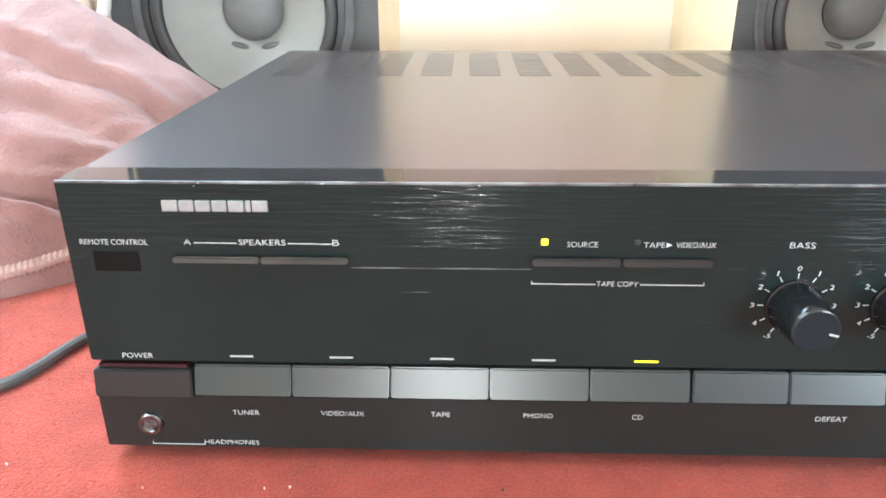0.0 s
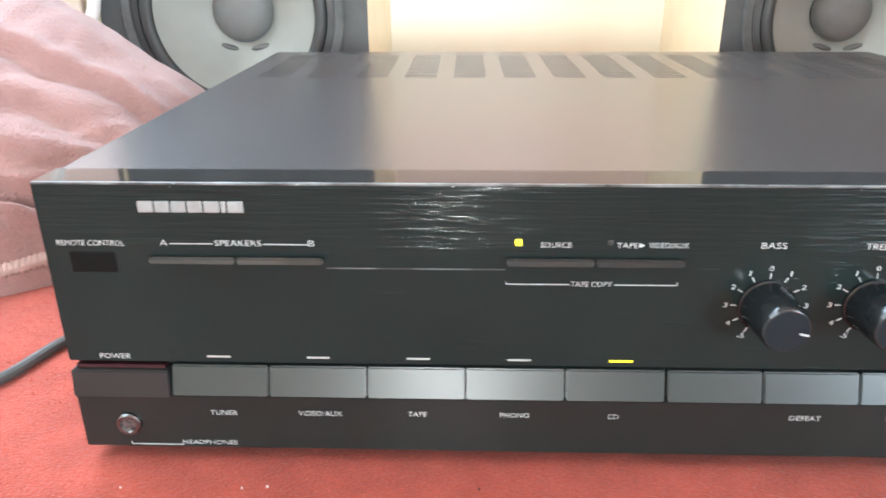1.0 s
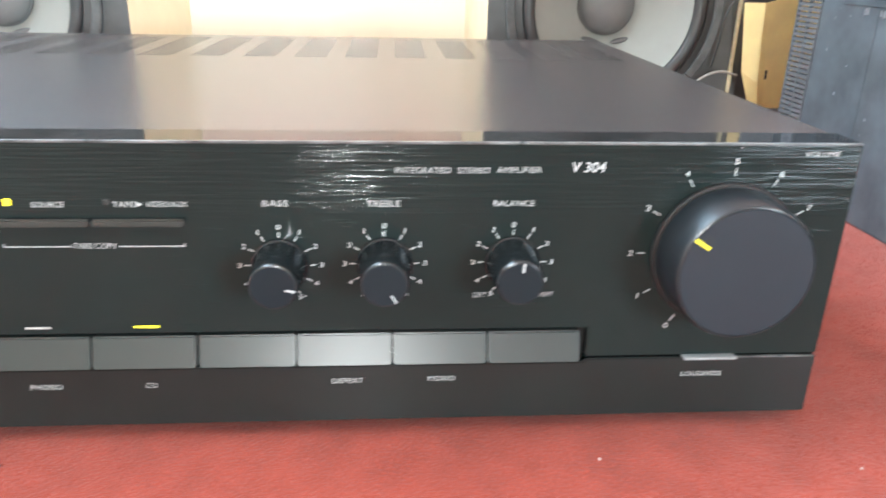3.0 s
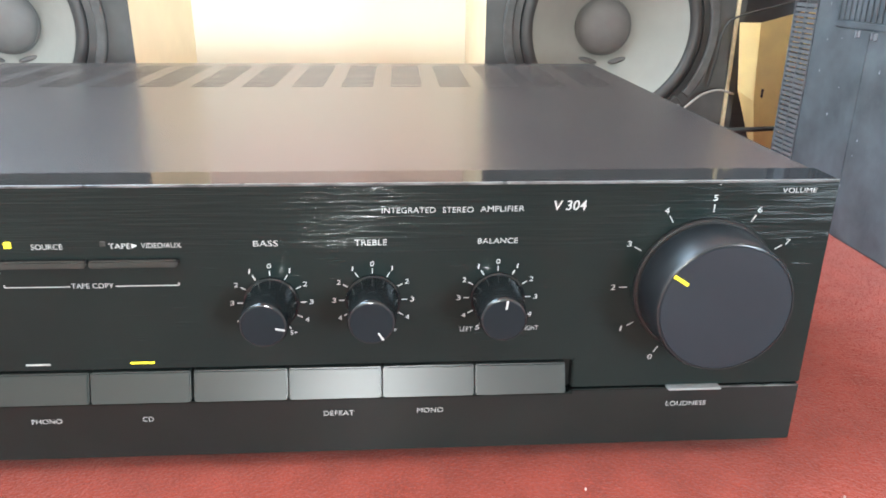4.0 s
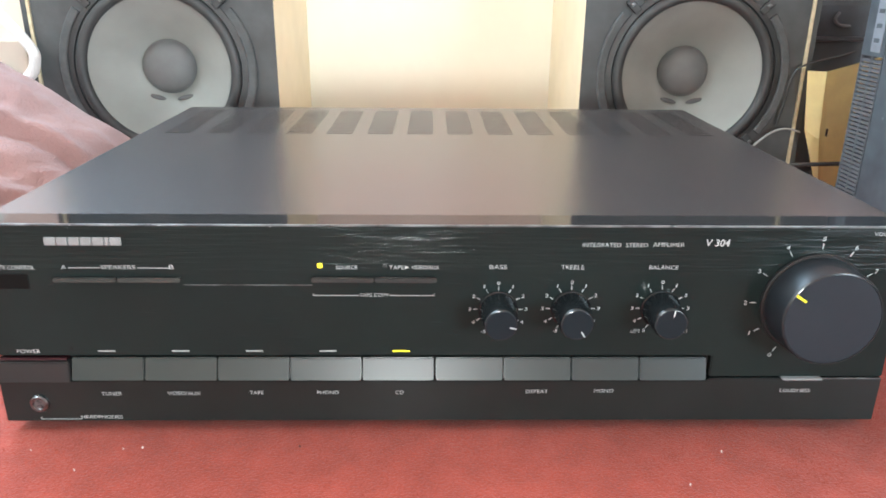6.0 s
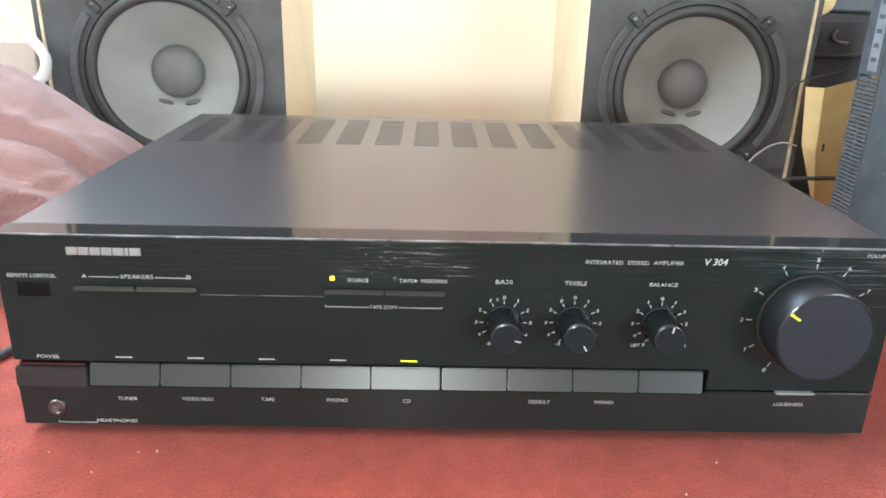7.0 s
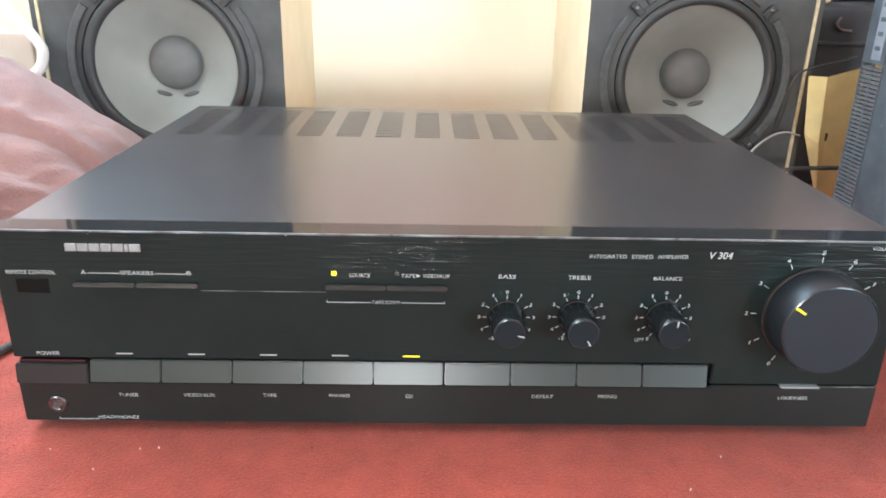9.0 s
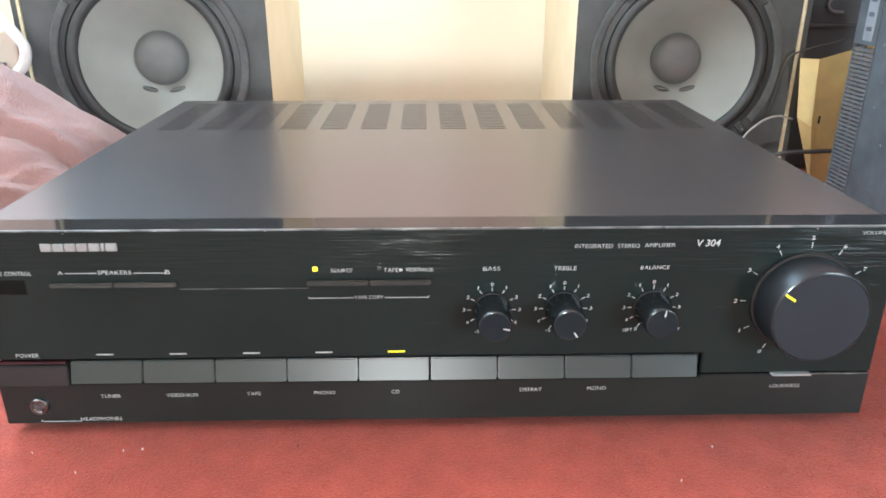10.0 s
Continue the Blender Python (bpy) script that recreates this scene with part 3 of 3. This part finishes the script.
def loudspeaker(cx, front, width, wx, wz, strip_side, tab, cap_x, cap_r, tab_z):
    sp = thing("loudspeaker", "large black loudspeaker with a bare grey paper woofer", "loudspeaker", (cx, front, 0), group="pair of loudspeakers")
    h, w, d, R, N = 0.60, width / 2, 0.2185, 0.0900, 96
    ox = wx - cx
    bm = bmesh.new()
    hole, rim, back = [], [], []
    for i in range(N):
        a = 2 * math.pi * i / N
        c, s = math.cos(a), math.sin(a)
        t = min(((w if c > 0 else -w) - ox) / c if abs(c) > 1e-6 else 9, ((h - wz) if s > 0 else -wz) / s if abs(s) > 1e-6 else 9)
        hole.append(bm.verts.new((ox + R * c, 0, wz + R * s)))
        back.append(bm.verts.new((ox + R * c, 0.018, wz + R * s)))
        rim.append(bm.verts.new((ox + t * c, 0, wz + t * s)))
    for i in range(N):
        j = (i + 1) % N
        bm.faces.new((hole[i], hole[j], rim[j], rim[i]))
        bm.faces.new((hole[i], hole[j], back[j], back[i]))
    part("baffle", bm, M_CABINET, sp, "black baffle board")
    shell = bmesh.new()
    for b in ((-w, -w + 0.015, 0.0005, d, 0, h), (w - 0.015, w, 0.0005, d, 0, h), (-w + 0.015, w - 0.015, 0.0005, d, 0, 0.015), (-w + 0.015, w - 0.015, 0.0005, d, h - 0.015, h), (-w + 0.015, w - 0.015, d - 0.012, d, 0.015, h - 0.015)):
        box(shell, *b)
    part("cabinet", shell, M_STILE, sp, "pale cream-coloured cabinet sides")
    # corners that the round of the baffle leaves open
    part("upper_backing", boxed(-w + 0.015, w - 0.015, 0.004, 0.018, h - 0.30, h - 0.015), M_CABINET, sp)
    part("lower_backing", boxed(-w + 0.015, w - 0.015, 0.004, 0.018, 0.015, wz - R - 0.002), M_CABINET, sp)
    s = strip_side
    strip = bmesh.new()
    box(strip, min(s * (w + 0.0005), s * (w + 0.0038)), max(s * (w + 0.0005), s * (w + 0.0038)), -0.002, 0.010, 0.0, h, bevel=0.0006)
    # dark slab added outside the strip, its colour stands for the shaded gap
    part("shade_slab", boxed(min(s * (w + 0.0041), s * (w + 0.0105)), max(s * (w + 0.0041), s * (w + 0.0105)), 0.0, d, 0.0, h, bevel=0.0008), M_CABINET, sp, "added dark slab standing for the shaded gap beside the cabinet")
    for v in strip.verts:
        v.co.x += 0.0006 * noise.noise((v.co.z * 30, 0, cx))
    part("edge_strip", strip, M_RAWEDGE, sp, "bare pale board edge")
    c = (ox, 0, wz)
    part("basket", lathe([(0.0905, -0.0005), (0.0960, -0.0020), (0.0960, -0.0035), (0.0900, -0.0045), (0.0885, -0.0020), (0.0880, 0.006), (0.0, 0.070)], 96, centre=c), M_BASKET, sp, "", smooth=True)
    roll = [(0.0890 - 0.0060 * (1 - math.cos(p)), -0.0015 - 0.0055 * math.sin(p)) for p in [math.pi * k / 10 for k in range(11)]]
    part("surround", lathe(roll + [(0.0778, 0.0010)], 96, centre=c), M_RUBBER, sp, "black rubber surround", smooth=True)
    cone = part("cone", lathe([(0.0780, -0.0002), (0.0770, 0.0008), (0.0590, 0.0138), (0.0430, 0.0258), (0.0290, 0.0375), (0.0270, 0.0385)], 96, centre=c), M_CONE, sp, "pale grey paper cone", smooth=True)
    dome = [(cap_r + 0.0010, 0.0365), (cap_r + 0.0007, 0.0342)] + [(cap_r * math.cos(q), 0.0342 - 0.0150 * math.sin(q)) for q in [math.pi / 2 * k / 10 for k in range(10)]] + [(0, 0.0192)]
    part("dust_cap", lathe(dome, 64, centre=(ox + cap_x, 0, wz)), M_CAP, sp, "dark grey domed dust cap", smooth=True)
    for s in (-1, 1):
        g = bmesh.new()
        bmesh.ops.create_uvsphere(g, u_segments=16, v_segments=8, radius=1.0, matrix=Matrix.Translation((ox + cap_x + s * tab, 0.0295, wz - tab_z)) @ Euler((radians(-36), radians(-s * 14), 0)).to_matrix().to_4x4() @ Matrix.Diagonal((0.0100, 0.0016, 0.0029, 1)))
        part("lead_tab", g, M_TAB, cone, "dark glue spot over the lead wire", smooth=True)
    for k in range(4):
        mid = radians(45 + 90 * k + 45)
        g = bmesh.new()
        rows = []
        n = 20
        for i in range(n + 1):
            a = mid + radians(-38 + 76 * i / n)
            ca, sa = math.cos(a), math.sin(a)
            rows.append([g.verts.new((ox + r * ca, y, wz + r * sa)) for r, y in ((0.0965, 0.0), (0.0965, -0.0045), (0.0978, -0.0055), (0.1040, -0.0055), (0.1055, -0.0045), (0.1055, 0.0))])
        for A, B in zip(rows, rows[1:]):
            for q in range(5):
                g.faces.new((A[q], A[q + 1], B[q + 1], B[q]))
        g.faces.new(rows[0]), g.faces.new(rows[-1])
        part("gasket", g, M_GASKET, sp, "grey foam gasket strip", smooth=False)
        a = radians(45 + 90 * k)
        cl = boxed(-0.0042, 0.0042, -0.0060, 0.0, -0.0085, 0.0085, bevel=0.0014)
        bmesh.ops.transform(cl, matrix=Matrix.Translation((ox + 0.1010 * math.cos(a), 0, wz + 0.1010 * math.sin(a))) @ Euler((0, math.pi / 2 - a, 0)).to_matrix().to_4x4(), verts=cl.verts)
        clamp = part("clamp", cl, M_BASKET, sp, "black mounting clamp")
        part("screw", lathe([(0.0, -0.0074), (0.0016, -0.0072), (0.0022, -0.0064), (0.0022, -0.0055)], 16, centre=(ox + 0.1030 * math.cos(a), 0, wz + 0.1030 * math.sin(a))), M_STEEL, clamp, "", smooth=True)
    for piece in sp.children_recursive:
        piece.data.transform(Matrix.Scale(SPEAKER_SIZE, 4))
    return sp


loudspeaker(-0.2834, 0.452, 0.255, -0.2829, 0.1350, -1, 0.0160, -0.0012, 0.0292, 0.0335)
loudspeaker(0.2621, 0.452, 0.243, 0.2626, 0.1336, 1, 0.0150, 0.0018, 0.0276, 0.0325)


# ---- pink fleece blanket ----
def smoothstep(a, b, x):
    t = max(0.0, min(1.0, (x - a) / (b - a)))
    return t * t * (3 - 2 * t)


def ridge_height(x):
    pts = ((-0.80, 0.190), (-0.50, 0.166), (-0.41, 0.153), (-0.365, 0.143), (-0.33, 0.120), (-0.285, 0.084), (-0.265, 0.063), (-0.245, 0.036), (-0.2265, 0.012))
    for (a, ha), (b, hb) in zip(pts, pts[1:]):
        if x <= b:
            return ha + (hb - ha) * max(0, (x - a) / (b - a))
    return pts[-1][1]


def front_line(x):
    return 0.135 + (x + 0.344) * 0.62 + 0.004 * math.sin(x * 60)


# creases that run down towards the amplifier: points of (x, height along the cloth), width, depth
CREASES = (
    (((-0.365, 0.187), (-0.337, 0.164), (-0.318, 0.150), (-0.298, 0.132), (-0.281, 0.108)), 0.0075, 0.0085),
    (((-0.352, 0.129), (-0.333, 0.123), (-0.311, 0.098), (-0.296, 0.086)), 0.0100, 0.0055),
    (((-0.343, 0.061), (-0.330, 0.052), (-0.320, 0.047)), 0.0065, 0.0080),
    (((-0.339, 0.041), (-0.328, 0.030), (-0.317, 0.019)), 0.0060, 0.0060),
)


def crease_depth(x, arc):
    """A valley with a roll over its upper side, for each crease."""
    total = 0.0
    for line, wide, deep in CREASES:
        if x <= line[0][0]:
            at = line[0][1] + (line[0][0] - x) * 0.5
        elif x >= line[-1][0]:
            at = line[-1][1] - (x - line[-1][0]) * 1.0
        else:
            at = next(ha + (hb - ha) * (x - xa) / (xb - xa) for (xa, ha), (xb, hb) in zip(line, line[1:]) if x <= xb)
        d = (arc - at + 0.003 * noise.noise((x * 60, arc * 40, wide * 900))) / wide
        total += deep * (0.75 * math.exp(-((d - 1.6) / 1.3) ** 2) - math.exp(-d * d))
    return total


def blanket_point(x, y):
    """A point of the heap: a steep front, a ridge, a fall behind, with long slanting folds."""
    f = front_line(x)
    u = (y - f) / (0.305 - f)
    top = ridge_height(x)
    rise = math.sin(math.pi / 2 * max(0, min(1, u))) ** 0.72 if y < 0.305 else 1 - 0.75 * smoothstep(0.305, 0.42, y)
    base = top * 0.95 * rise
    arc = base + (y - f) * 0.7
    p = Vector((x, arc, 0.3))
    warp = 0.060 * noise.noise(p * 6)
    d = 0.68 * x + 0.73 * arc + warp
    along = 0.73 * x - 0.68 * arc
    big = 0.5 - (math.hypot(noise.noise((d * 12, along * 4.5, 3.1)), 0.16) - 0.10) * 1.3
    mid = 0.5 + 0.9 * noise.noise((d * 27, along * 11.0, 7.7))
    creases = noise.noise((d * 55, along * 24, 1.3)) + 0.45 * noise.noise((d * 110, along * 60, 5.2))
    near = smoothstep(0.0, 0.12, u) * (1 - 0.75 * smoothstep(0.85, 1.0, u) * (1 - smoothstep(1.0, 1.4, u)))
    fold = (0.013 * big + 0.010 * mid + 0.0040 * creases - 0.0045 + crease_depth(x, arc)) * near
    fine = 0.0008 * noise.noise(p * 50) + 0.0003 * noise.noise(p * 170)
    z = 0.012 * smoothstep(-0.02, 0.06, u) + max(0.0, base) + fold * 0.85 + fine
    return Vector((x, y - fold * 0.40 * (1 - smoothstep(0.7, 1.1, u)), max(0.003, z)))


bm = bmesh.new()
NX, NY = 300, 200
grid = []
for i in range(NX + 1):
    x = -0.80 + (0.80 - 0.2265) * i / NX
    y0 = front_line(x)
    grid.append([bm.verts.new(blanket_point(x, y0 + (0.448 - y0) * (j / NY) ** 1.25)) for j in range(NY + 1)])
for A, B in zip(grid, grid[1:]):
    for j in range(NY):
        bm.faces.new((A[j], A[j + 1], B[j + 1], B[j]))
rim = [r[0] for r in grid] + grid[-1][1:] + [r[-1] for r in grid[::-1]][1:] + grid[0][::-1][1:-1]
low = [bm.verts.new((v.co.x, v.co.y, 0.0)) for v in rim]
for k in range(len(rim)):
    j = (k + 1) % len(rim)
    bm.faces.new((rim[k], rim[j], low[j], low[k]))
blanket = thing("blanket", "crumpled pink fleece blanket heaped on the carpet", "blanket")
part("cloth", bm, M_FLEECE, blanket, "", smooth=True)
hem = [(x, front_line(x) + 0.004, 0.016 + 0.003 * math.sin(x * 40)) for x in [-0.78 + 0.006 * k for k in range(93)]]
rope = tube(hem, 0.0042)
for v in rope.verts:
    v.co.z += 0.0007 * math.sin(v.co.x * 1900 + v.co.y * 900)
part("hem", rope, M_HEM, blanket, "paler stitched hem", smooth=True)

# ---- cables ----
cable = thing("power_cable", "black round power cable lying on the carpet", "cable")
part("lead", tube([(-0.52, -0.03, 0.003), (-0.40, 0.005, 0.003), (-0.33, 0.022, 0.003), (-0.286, 0.043, 0.003), (-0.270, 0.084, 0.003), (-0.245, 0.13, 0.003), (-0.232, 0.24, 0.003), (-0.228, 0.36, 0.003), (-0.19, 0.38, 0.003)], 0.0027), M_LEAD, cable, smooth=True)
hose = thing("white_hose", "thick white plastic hose looped beside the loudspeaker", "hose")
part("tube", tube([(-0.4729, 0.4378, 0.2541), (-0.4560, 0.4378, 0.2212), (-0.4361, 0.4378, 0.1937), (-0.4257, 0.4378, 0.1787), (-0.4128, 0.4378, 0.1635), (-0.4020, 0.4378, 0.1480), (-0.3999, 0.4378, 0.1385), (-0.4044, 0.4378, 0.1255), (-0.4166, 0.4369, 0.1114), (-0.4354, 0.4350, 0.0663), (-0.4448, 0.4350, 0.0060)], 0.0055), M_CABLEW, hose, smooth=True)
wire = thing("speaker_wire", "thin grey speaker wire hanging beside the loudspeaker", "wire")
part("strand", tube([(0.3190, 0.4218, 0.0020), (0.3237, 0.4293, 0.0389), (0.3312, 0.4387, 0.0520), (0.3415, 0.4387, 0.0628), (0.3523, 0.4387, 0.0699), (0.3648, 0.4387, 0.0727), (0.3800, 0.4406, 0.0689)], 0.0011), M_WIRE, wire, smooth=True)
part("strand", tube([(0.3553, 0.4425, 0.0757), (0.3584, 0.4406, 0.0959), (0.3616, 0.4406, 0.1213), (0.3692, 0.4406, 0.1349), (0.3896, 0.4406, 0.1418), (0.4079, 0.4406, 0.1463), (0.4238, 0.4425, 0.1508)], 0.0010), M_CABLEB, wire, smooth=True)

# ---- wall socket behind the blanket ----
sock = thing("wall_socket", "cream wall socket with grey switches and a metal plug", "socket", (-0.5612, 0.6561, 0.0982))
part("plate", boxed(-0.043, 0.043, -0.009, 0.0, -0.043, 0.043, bevel=0.003), M_WALL, sock)
for x in (-0.035, 0.0):
    part("switch", boxed(x, x + 0.014, -0.014, -0.0085, -0.006, 0.010, bevel=0.001), M_GASKET, sock, "grey rocker switch")
for x in (-0.02, 0.016):
    part("plug", boxed(x, x + 0.010, -0.030, -0.0085, -0.012, 0.004, bevel=0.002), M_CHROME, sock)

# ---- things beside the right loudspeaker ----
case = thing("computer_case", "dusty black computer case with a slatted rear grille", "computer case", (0.374, 0.0, 0.0))
part("side_panel", boxed(0.0, 0.006, -0.12, 0.312, 0.0, 0.232, bevel=0.002), M_CASE, case, "dusty black side panel")
part("body", boxed(0.0065, 0.19, -0.12, 0.308, 0.002, 0.230, bevel=0.003), M_CASE, case)
for y in (0.3130, 0.3285, 0.3445):
    part("grille_post", boxed(0.0, 0.0024, y - 0.0007, y + 0.0007, 0.0, 0.156), M_GRILLE, case)
for k in range(41):
    z = 0.003 + k * 0.0037
    part("grille_slat", boxed(0.0003, 0.0052, 0.3141, 0.3434, z, z + 0.0024), M_GRILLE, case)
part("grille_cap", boxed(0.0, 0.004, 0.3121, 0.3460, 0.1562, 0.232, bevel=0.0008), M_CASE, case)
part("label", boxed(-0.0006, 0.0, 0.3180, 0.3320, 0.1600, 0.2300), M_LABEL, case, "pale label with unreadable print")
for k in range(5):
    part("label_bar", boxed(-0.0009, -0.0006, 0.3215, 0.3290, 0.168 + k * 0.012, 0.1715 + k * 0.012), M_CASE, case)
part("slot_frame", boxed(-0.0008, 0.0, 0.150, 0.285, 0.1400, 0.1440, bevel=0.0004), M_CASE, case)
for k in range(22):
    y = 0.156 + k * 0.006
    part("vent_slat", boxed(-0.0010, 0.0, y, y + 0.0030, 0.1450, 0.1900, bevel=0.0003), M_CASE, case)
for y, z in ((0.255, 0.137), (0.258, 0.1365), (0.236, 0.1365), (0.238, 0.136), (0.241, 0.1365)):
    part("bright_clip", boxed(-0.0012, 0.0, y, y + 0.0008, z - 0.0022, z + 0.0022, bevel=0.0002), M_LABEL, case)
part("panel_seam", boxed(-0.0005, 0.0, 0.2440, 0.2448, 0.04, 0.138), M_CASE, case)

specks = bmesh.new()
rs = random.Random(11)
for _ in range(46):
    y, z, s = rs.uniform(0.02, 0.30), rs.uniform(0.01, 0.16), rs.uniform(0.0003, 0.0009)
    bmesh.ops.create_icosphere(specks, subdivisions=1, radius=1.0, matrix=Matrix.Translation((-0.0002, y, z)) @ Matrix.Diagonal((0.0003, s, s * rs.uniform(1, 2), 1)))
tagged(part("dust_specks", specks, M_LABEL, case, "pale specks of dust"), kind="stuff")
lead = thing("black_lead", "thin black lead strung in front of the cardboard", "cable")
part("lead", tube([(0.3299, 0.4218, 0.0020), (0.3431, 0.4106, 0.0306), (0.3562, 0.4049, 0.0410), (0.3844, 0.4030, 0.0433), (0.4220, 0.4030, 0.0428), (0.4689, 0.4049, 0.0306), (0.4971, 0.4077, 0.0020)], 0.0022), M_CABLEB, lead, smooth=True)

card = thing("cardboard_flap", "folded brown cardboard piece standing on the carpet", "cardboard", (0.0175, 0.0, 0.0))
bm = bmesh.new()
front = [(0.3501, 0.4218, 0.1337), (0.3637, 0.4106, 0.1342), (0.4107, 0.4237, 0.1442), (0.4407, 0.4312, 0.1511), (0.4407, 0.4312, 0.0813), (0.4032, 0.4200, 0.0752), (0.3759, 0.4143, 0.0710), (0.3680, 0.4106, 0.0668), (0.3562, 0.4200, 0.0757), (0.3872, 0.4275, 0.0000), (0.4407, 0.4350, 0.0000)]
fv = [bm.verts.new(p) for p in front]
for q in ((0, 1, 7, 8), (1, 2, 5, 6), (1, 6, 7), (2, 3, 4, 5), (7, 6, 9), (6, 5, 10, 9), (5, 4, 10), (8, 7, 9)):
    bm.faces.new([fv[i] for i in q])
bmesh.ops.solidify(bm, geom=list(bm.faces), thickness=-0.002)
part("sheet", bm, M_CARD, card)
tick = bmesh.new()
box(tick, 0.3748, 0.3759, 0.4110, 0.4130, 0.0701, 0.0776)
part("slit", tick, M_CRUMB, card, "short dark slit")

crate = thing("storage_box", "glossy black storage box behind the cardboard", "box", (0.488, 0.553, 0.0))
part("body", boxed(-0.097, 0.20, -0.06, 0.085, 0.0, 0.200, bevel=0.006), M_GLOSSBOX, crate)
# dark sheet added to hide the bright wall above the box
part("backdrop", boxed(-0.097, 0.200, 0.066, 0.080, 0.2005, 0.340, bevel=0.004), M_GLOSSBOX, crate, "added black sheet that hides the wall behind the roll")
part("rim", boxed(-0.099, 0.202, -0.064, 0.087, 0.157, 0.162, bevel=0.002), M_GLOSSBOX, crate)
# ridge added for the faint curved gleam on the dark box
part("arc_ridge", tube([(-0.062, -0.062, 0.187), (-0.066, -0.063, 0.180), (-0.060, -0.063, 0.174), (-0.048, -0.062, 0.173)], 0.0016), M_GRILLE, crate, smooth=True)
tub = thing("cardboard_roll", "short tan cardboard roll lying on the box", "cardboard roll", (0.4004, 0.5063, 0.2161))
part("roll", lathe([(0, -0.02), (0.0150, -0.02), (0.0155, -0.019), (0.0155, 0.05), (0, 0.05)], 32), M_CARD, tub, smooth=False)

# ---- lint and crumbs on the carpet ----
bits = [(-0.146, -0.0152, 0), (-0.1549, -0.0162, 0), (-0.2546, -0.0057, 0), (-0.0704, -0.0146, 1)]
rnd = random.Random(5)
for _ in range(30):
    bits.append((rnd.uniform(-0.45, 0.45), rnd.uniform(-0.16, -0.004), 0 if rnd.random() < 0.8 else 1))
lint = bmesh.new()
dark = bmesh.new()
for x, y, k in bits:
    s = rnd.uniform(0.0002, 0.0006)
    bmesh.ops.create_icosphere(dark if k else lint, subdivisions=1, radius=1.0, matrix=Matrix.Translation((x, y, 0.0008)) @ Euler((0, 0, rnd.uniform(0, 3))).to_matrix().to_4x4() @ Matrix.Diagonal((s * rnd.uniform(1, 2.2), s, 0.0008, 1)))
tagged(new("carpet_lint", mesh_of(lint, "carpet_lint", M_DUST)), "white bits of lint on the red carpet", "lint", kind="stuff")
tagged(new("carpet_crumbs", mesh_of(dark, "carpet_crumbs", M_CRUMB)), "dark crumbs on the red carpet", "crumbs", kind="stuff")


# ---- carpet pile round the amplifier ----
def tuft_material():
    m, n, l, b = material("carpet_pile", (0.4, 0.06, 0.05), 0.95, spec=0.1)
    geo = n.new("ShaderNodeNewGeometry")
    patch = noise_tex(n, l, coords(n, l), 22.0, 6.0, 0.72)
    # small dents without depth: their shade is put in the colour
    dent_shade = noise_tex(n, l, coords(n, l, (1.0, 0.6, 1.0)), 170.0, 3.0, 0.6)
    mix, last = n.new("ShaderNodeMixRGB"), n.new("ShaderNodeMixRGB")
    mix.blend_type = last.blend_type = "MULTIPLY"
    mix.inputs[0].default_value = last.inputs[0].default_value = 1.0
    l.new(ramp(n, l, geo.outputs["Random Per Island"], (0.0, (0.35, 0.053, 0.034)), (1.0, (0.49, 0.089, 0.055))), mix.inputs[1])
    l.new(ramp(n, l, patch, (0.3, (0.56, 0.52, 0.51)), (0.66, (1, 1, 1))), mix.inputs[2])
    l.new(mix.outputs[0], last.inputs[1])
    l.new(ramp(n, l, dent_shade, (0.28, (0.68, 0.63, 0.63)), (0.46, (1, 1, 1))), last.inputs[2])
    l.new(last.outputs[0], b.inputs["Base Color"])
    b.inputs["Sheen Weight"].default_value = 0.25
    return m


def carpet_pile(x0, x1, y0, y1, count, seed):
    """Short leaning tufts, each a small three-sided spike."""
    r = np.random.RandomState(seed)
    px, py = r.uniform(x0, x1, count), r.uniform(y0, y1, count)
    keep = ~((np.abs(px) < 0.214) & (py > 0.004))
    px, py = px[keep], py[keep]
    k = len(px)
    turn, wide, high = r.uniform(0, 6.28, k), r.uniform(0.0006, 0.0012, k), r.uniform(0.0001, 0.0004, k)
    lean, way = r.uniform(0.0, 0.0008, k), r.uniform(0, 6.28, k)
    co = np.zeros((k, 4, 3))
    for i in range(3):
        co[:, i, 0] = px + wide * np.cos(turn + i * 2.094)
        co[:, i, 1] = py + wide * np.sin(turn + i * 2.094)
        co[:, i, 2] = -0.0004
    co[:, 3, 0], co[:, 3, 1], co[:, 3, 2] = px + lean * np.cos(way), py + lean * np.sin(way), high
    base = 4 * np.arange(k)[:, None]
    faces = np.concatenate([base + np.array(f) for f in ((0, 1, 3), (1, 2, 3), (2, 0, 3))])
    me = bpy.data.meshes.new("carpet_pile")
    me.from_pydata(co.reshape(-1, 3).tolist(), [], faces.tolist())
    me.materials.append(tuft_material())
    return tagged(new("carpet_pile", me), "short worn red carpet pile", "carpet pile", kind="stuff")


carpet_pile(-0.50, 0.42, -0.18, 0.24, 190000, 3)
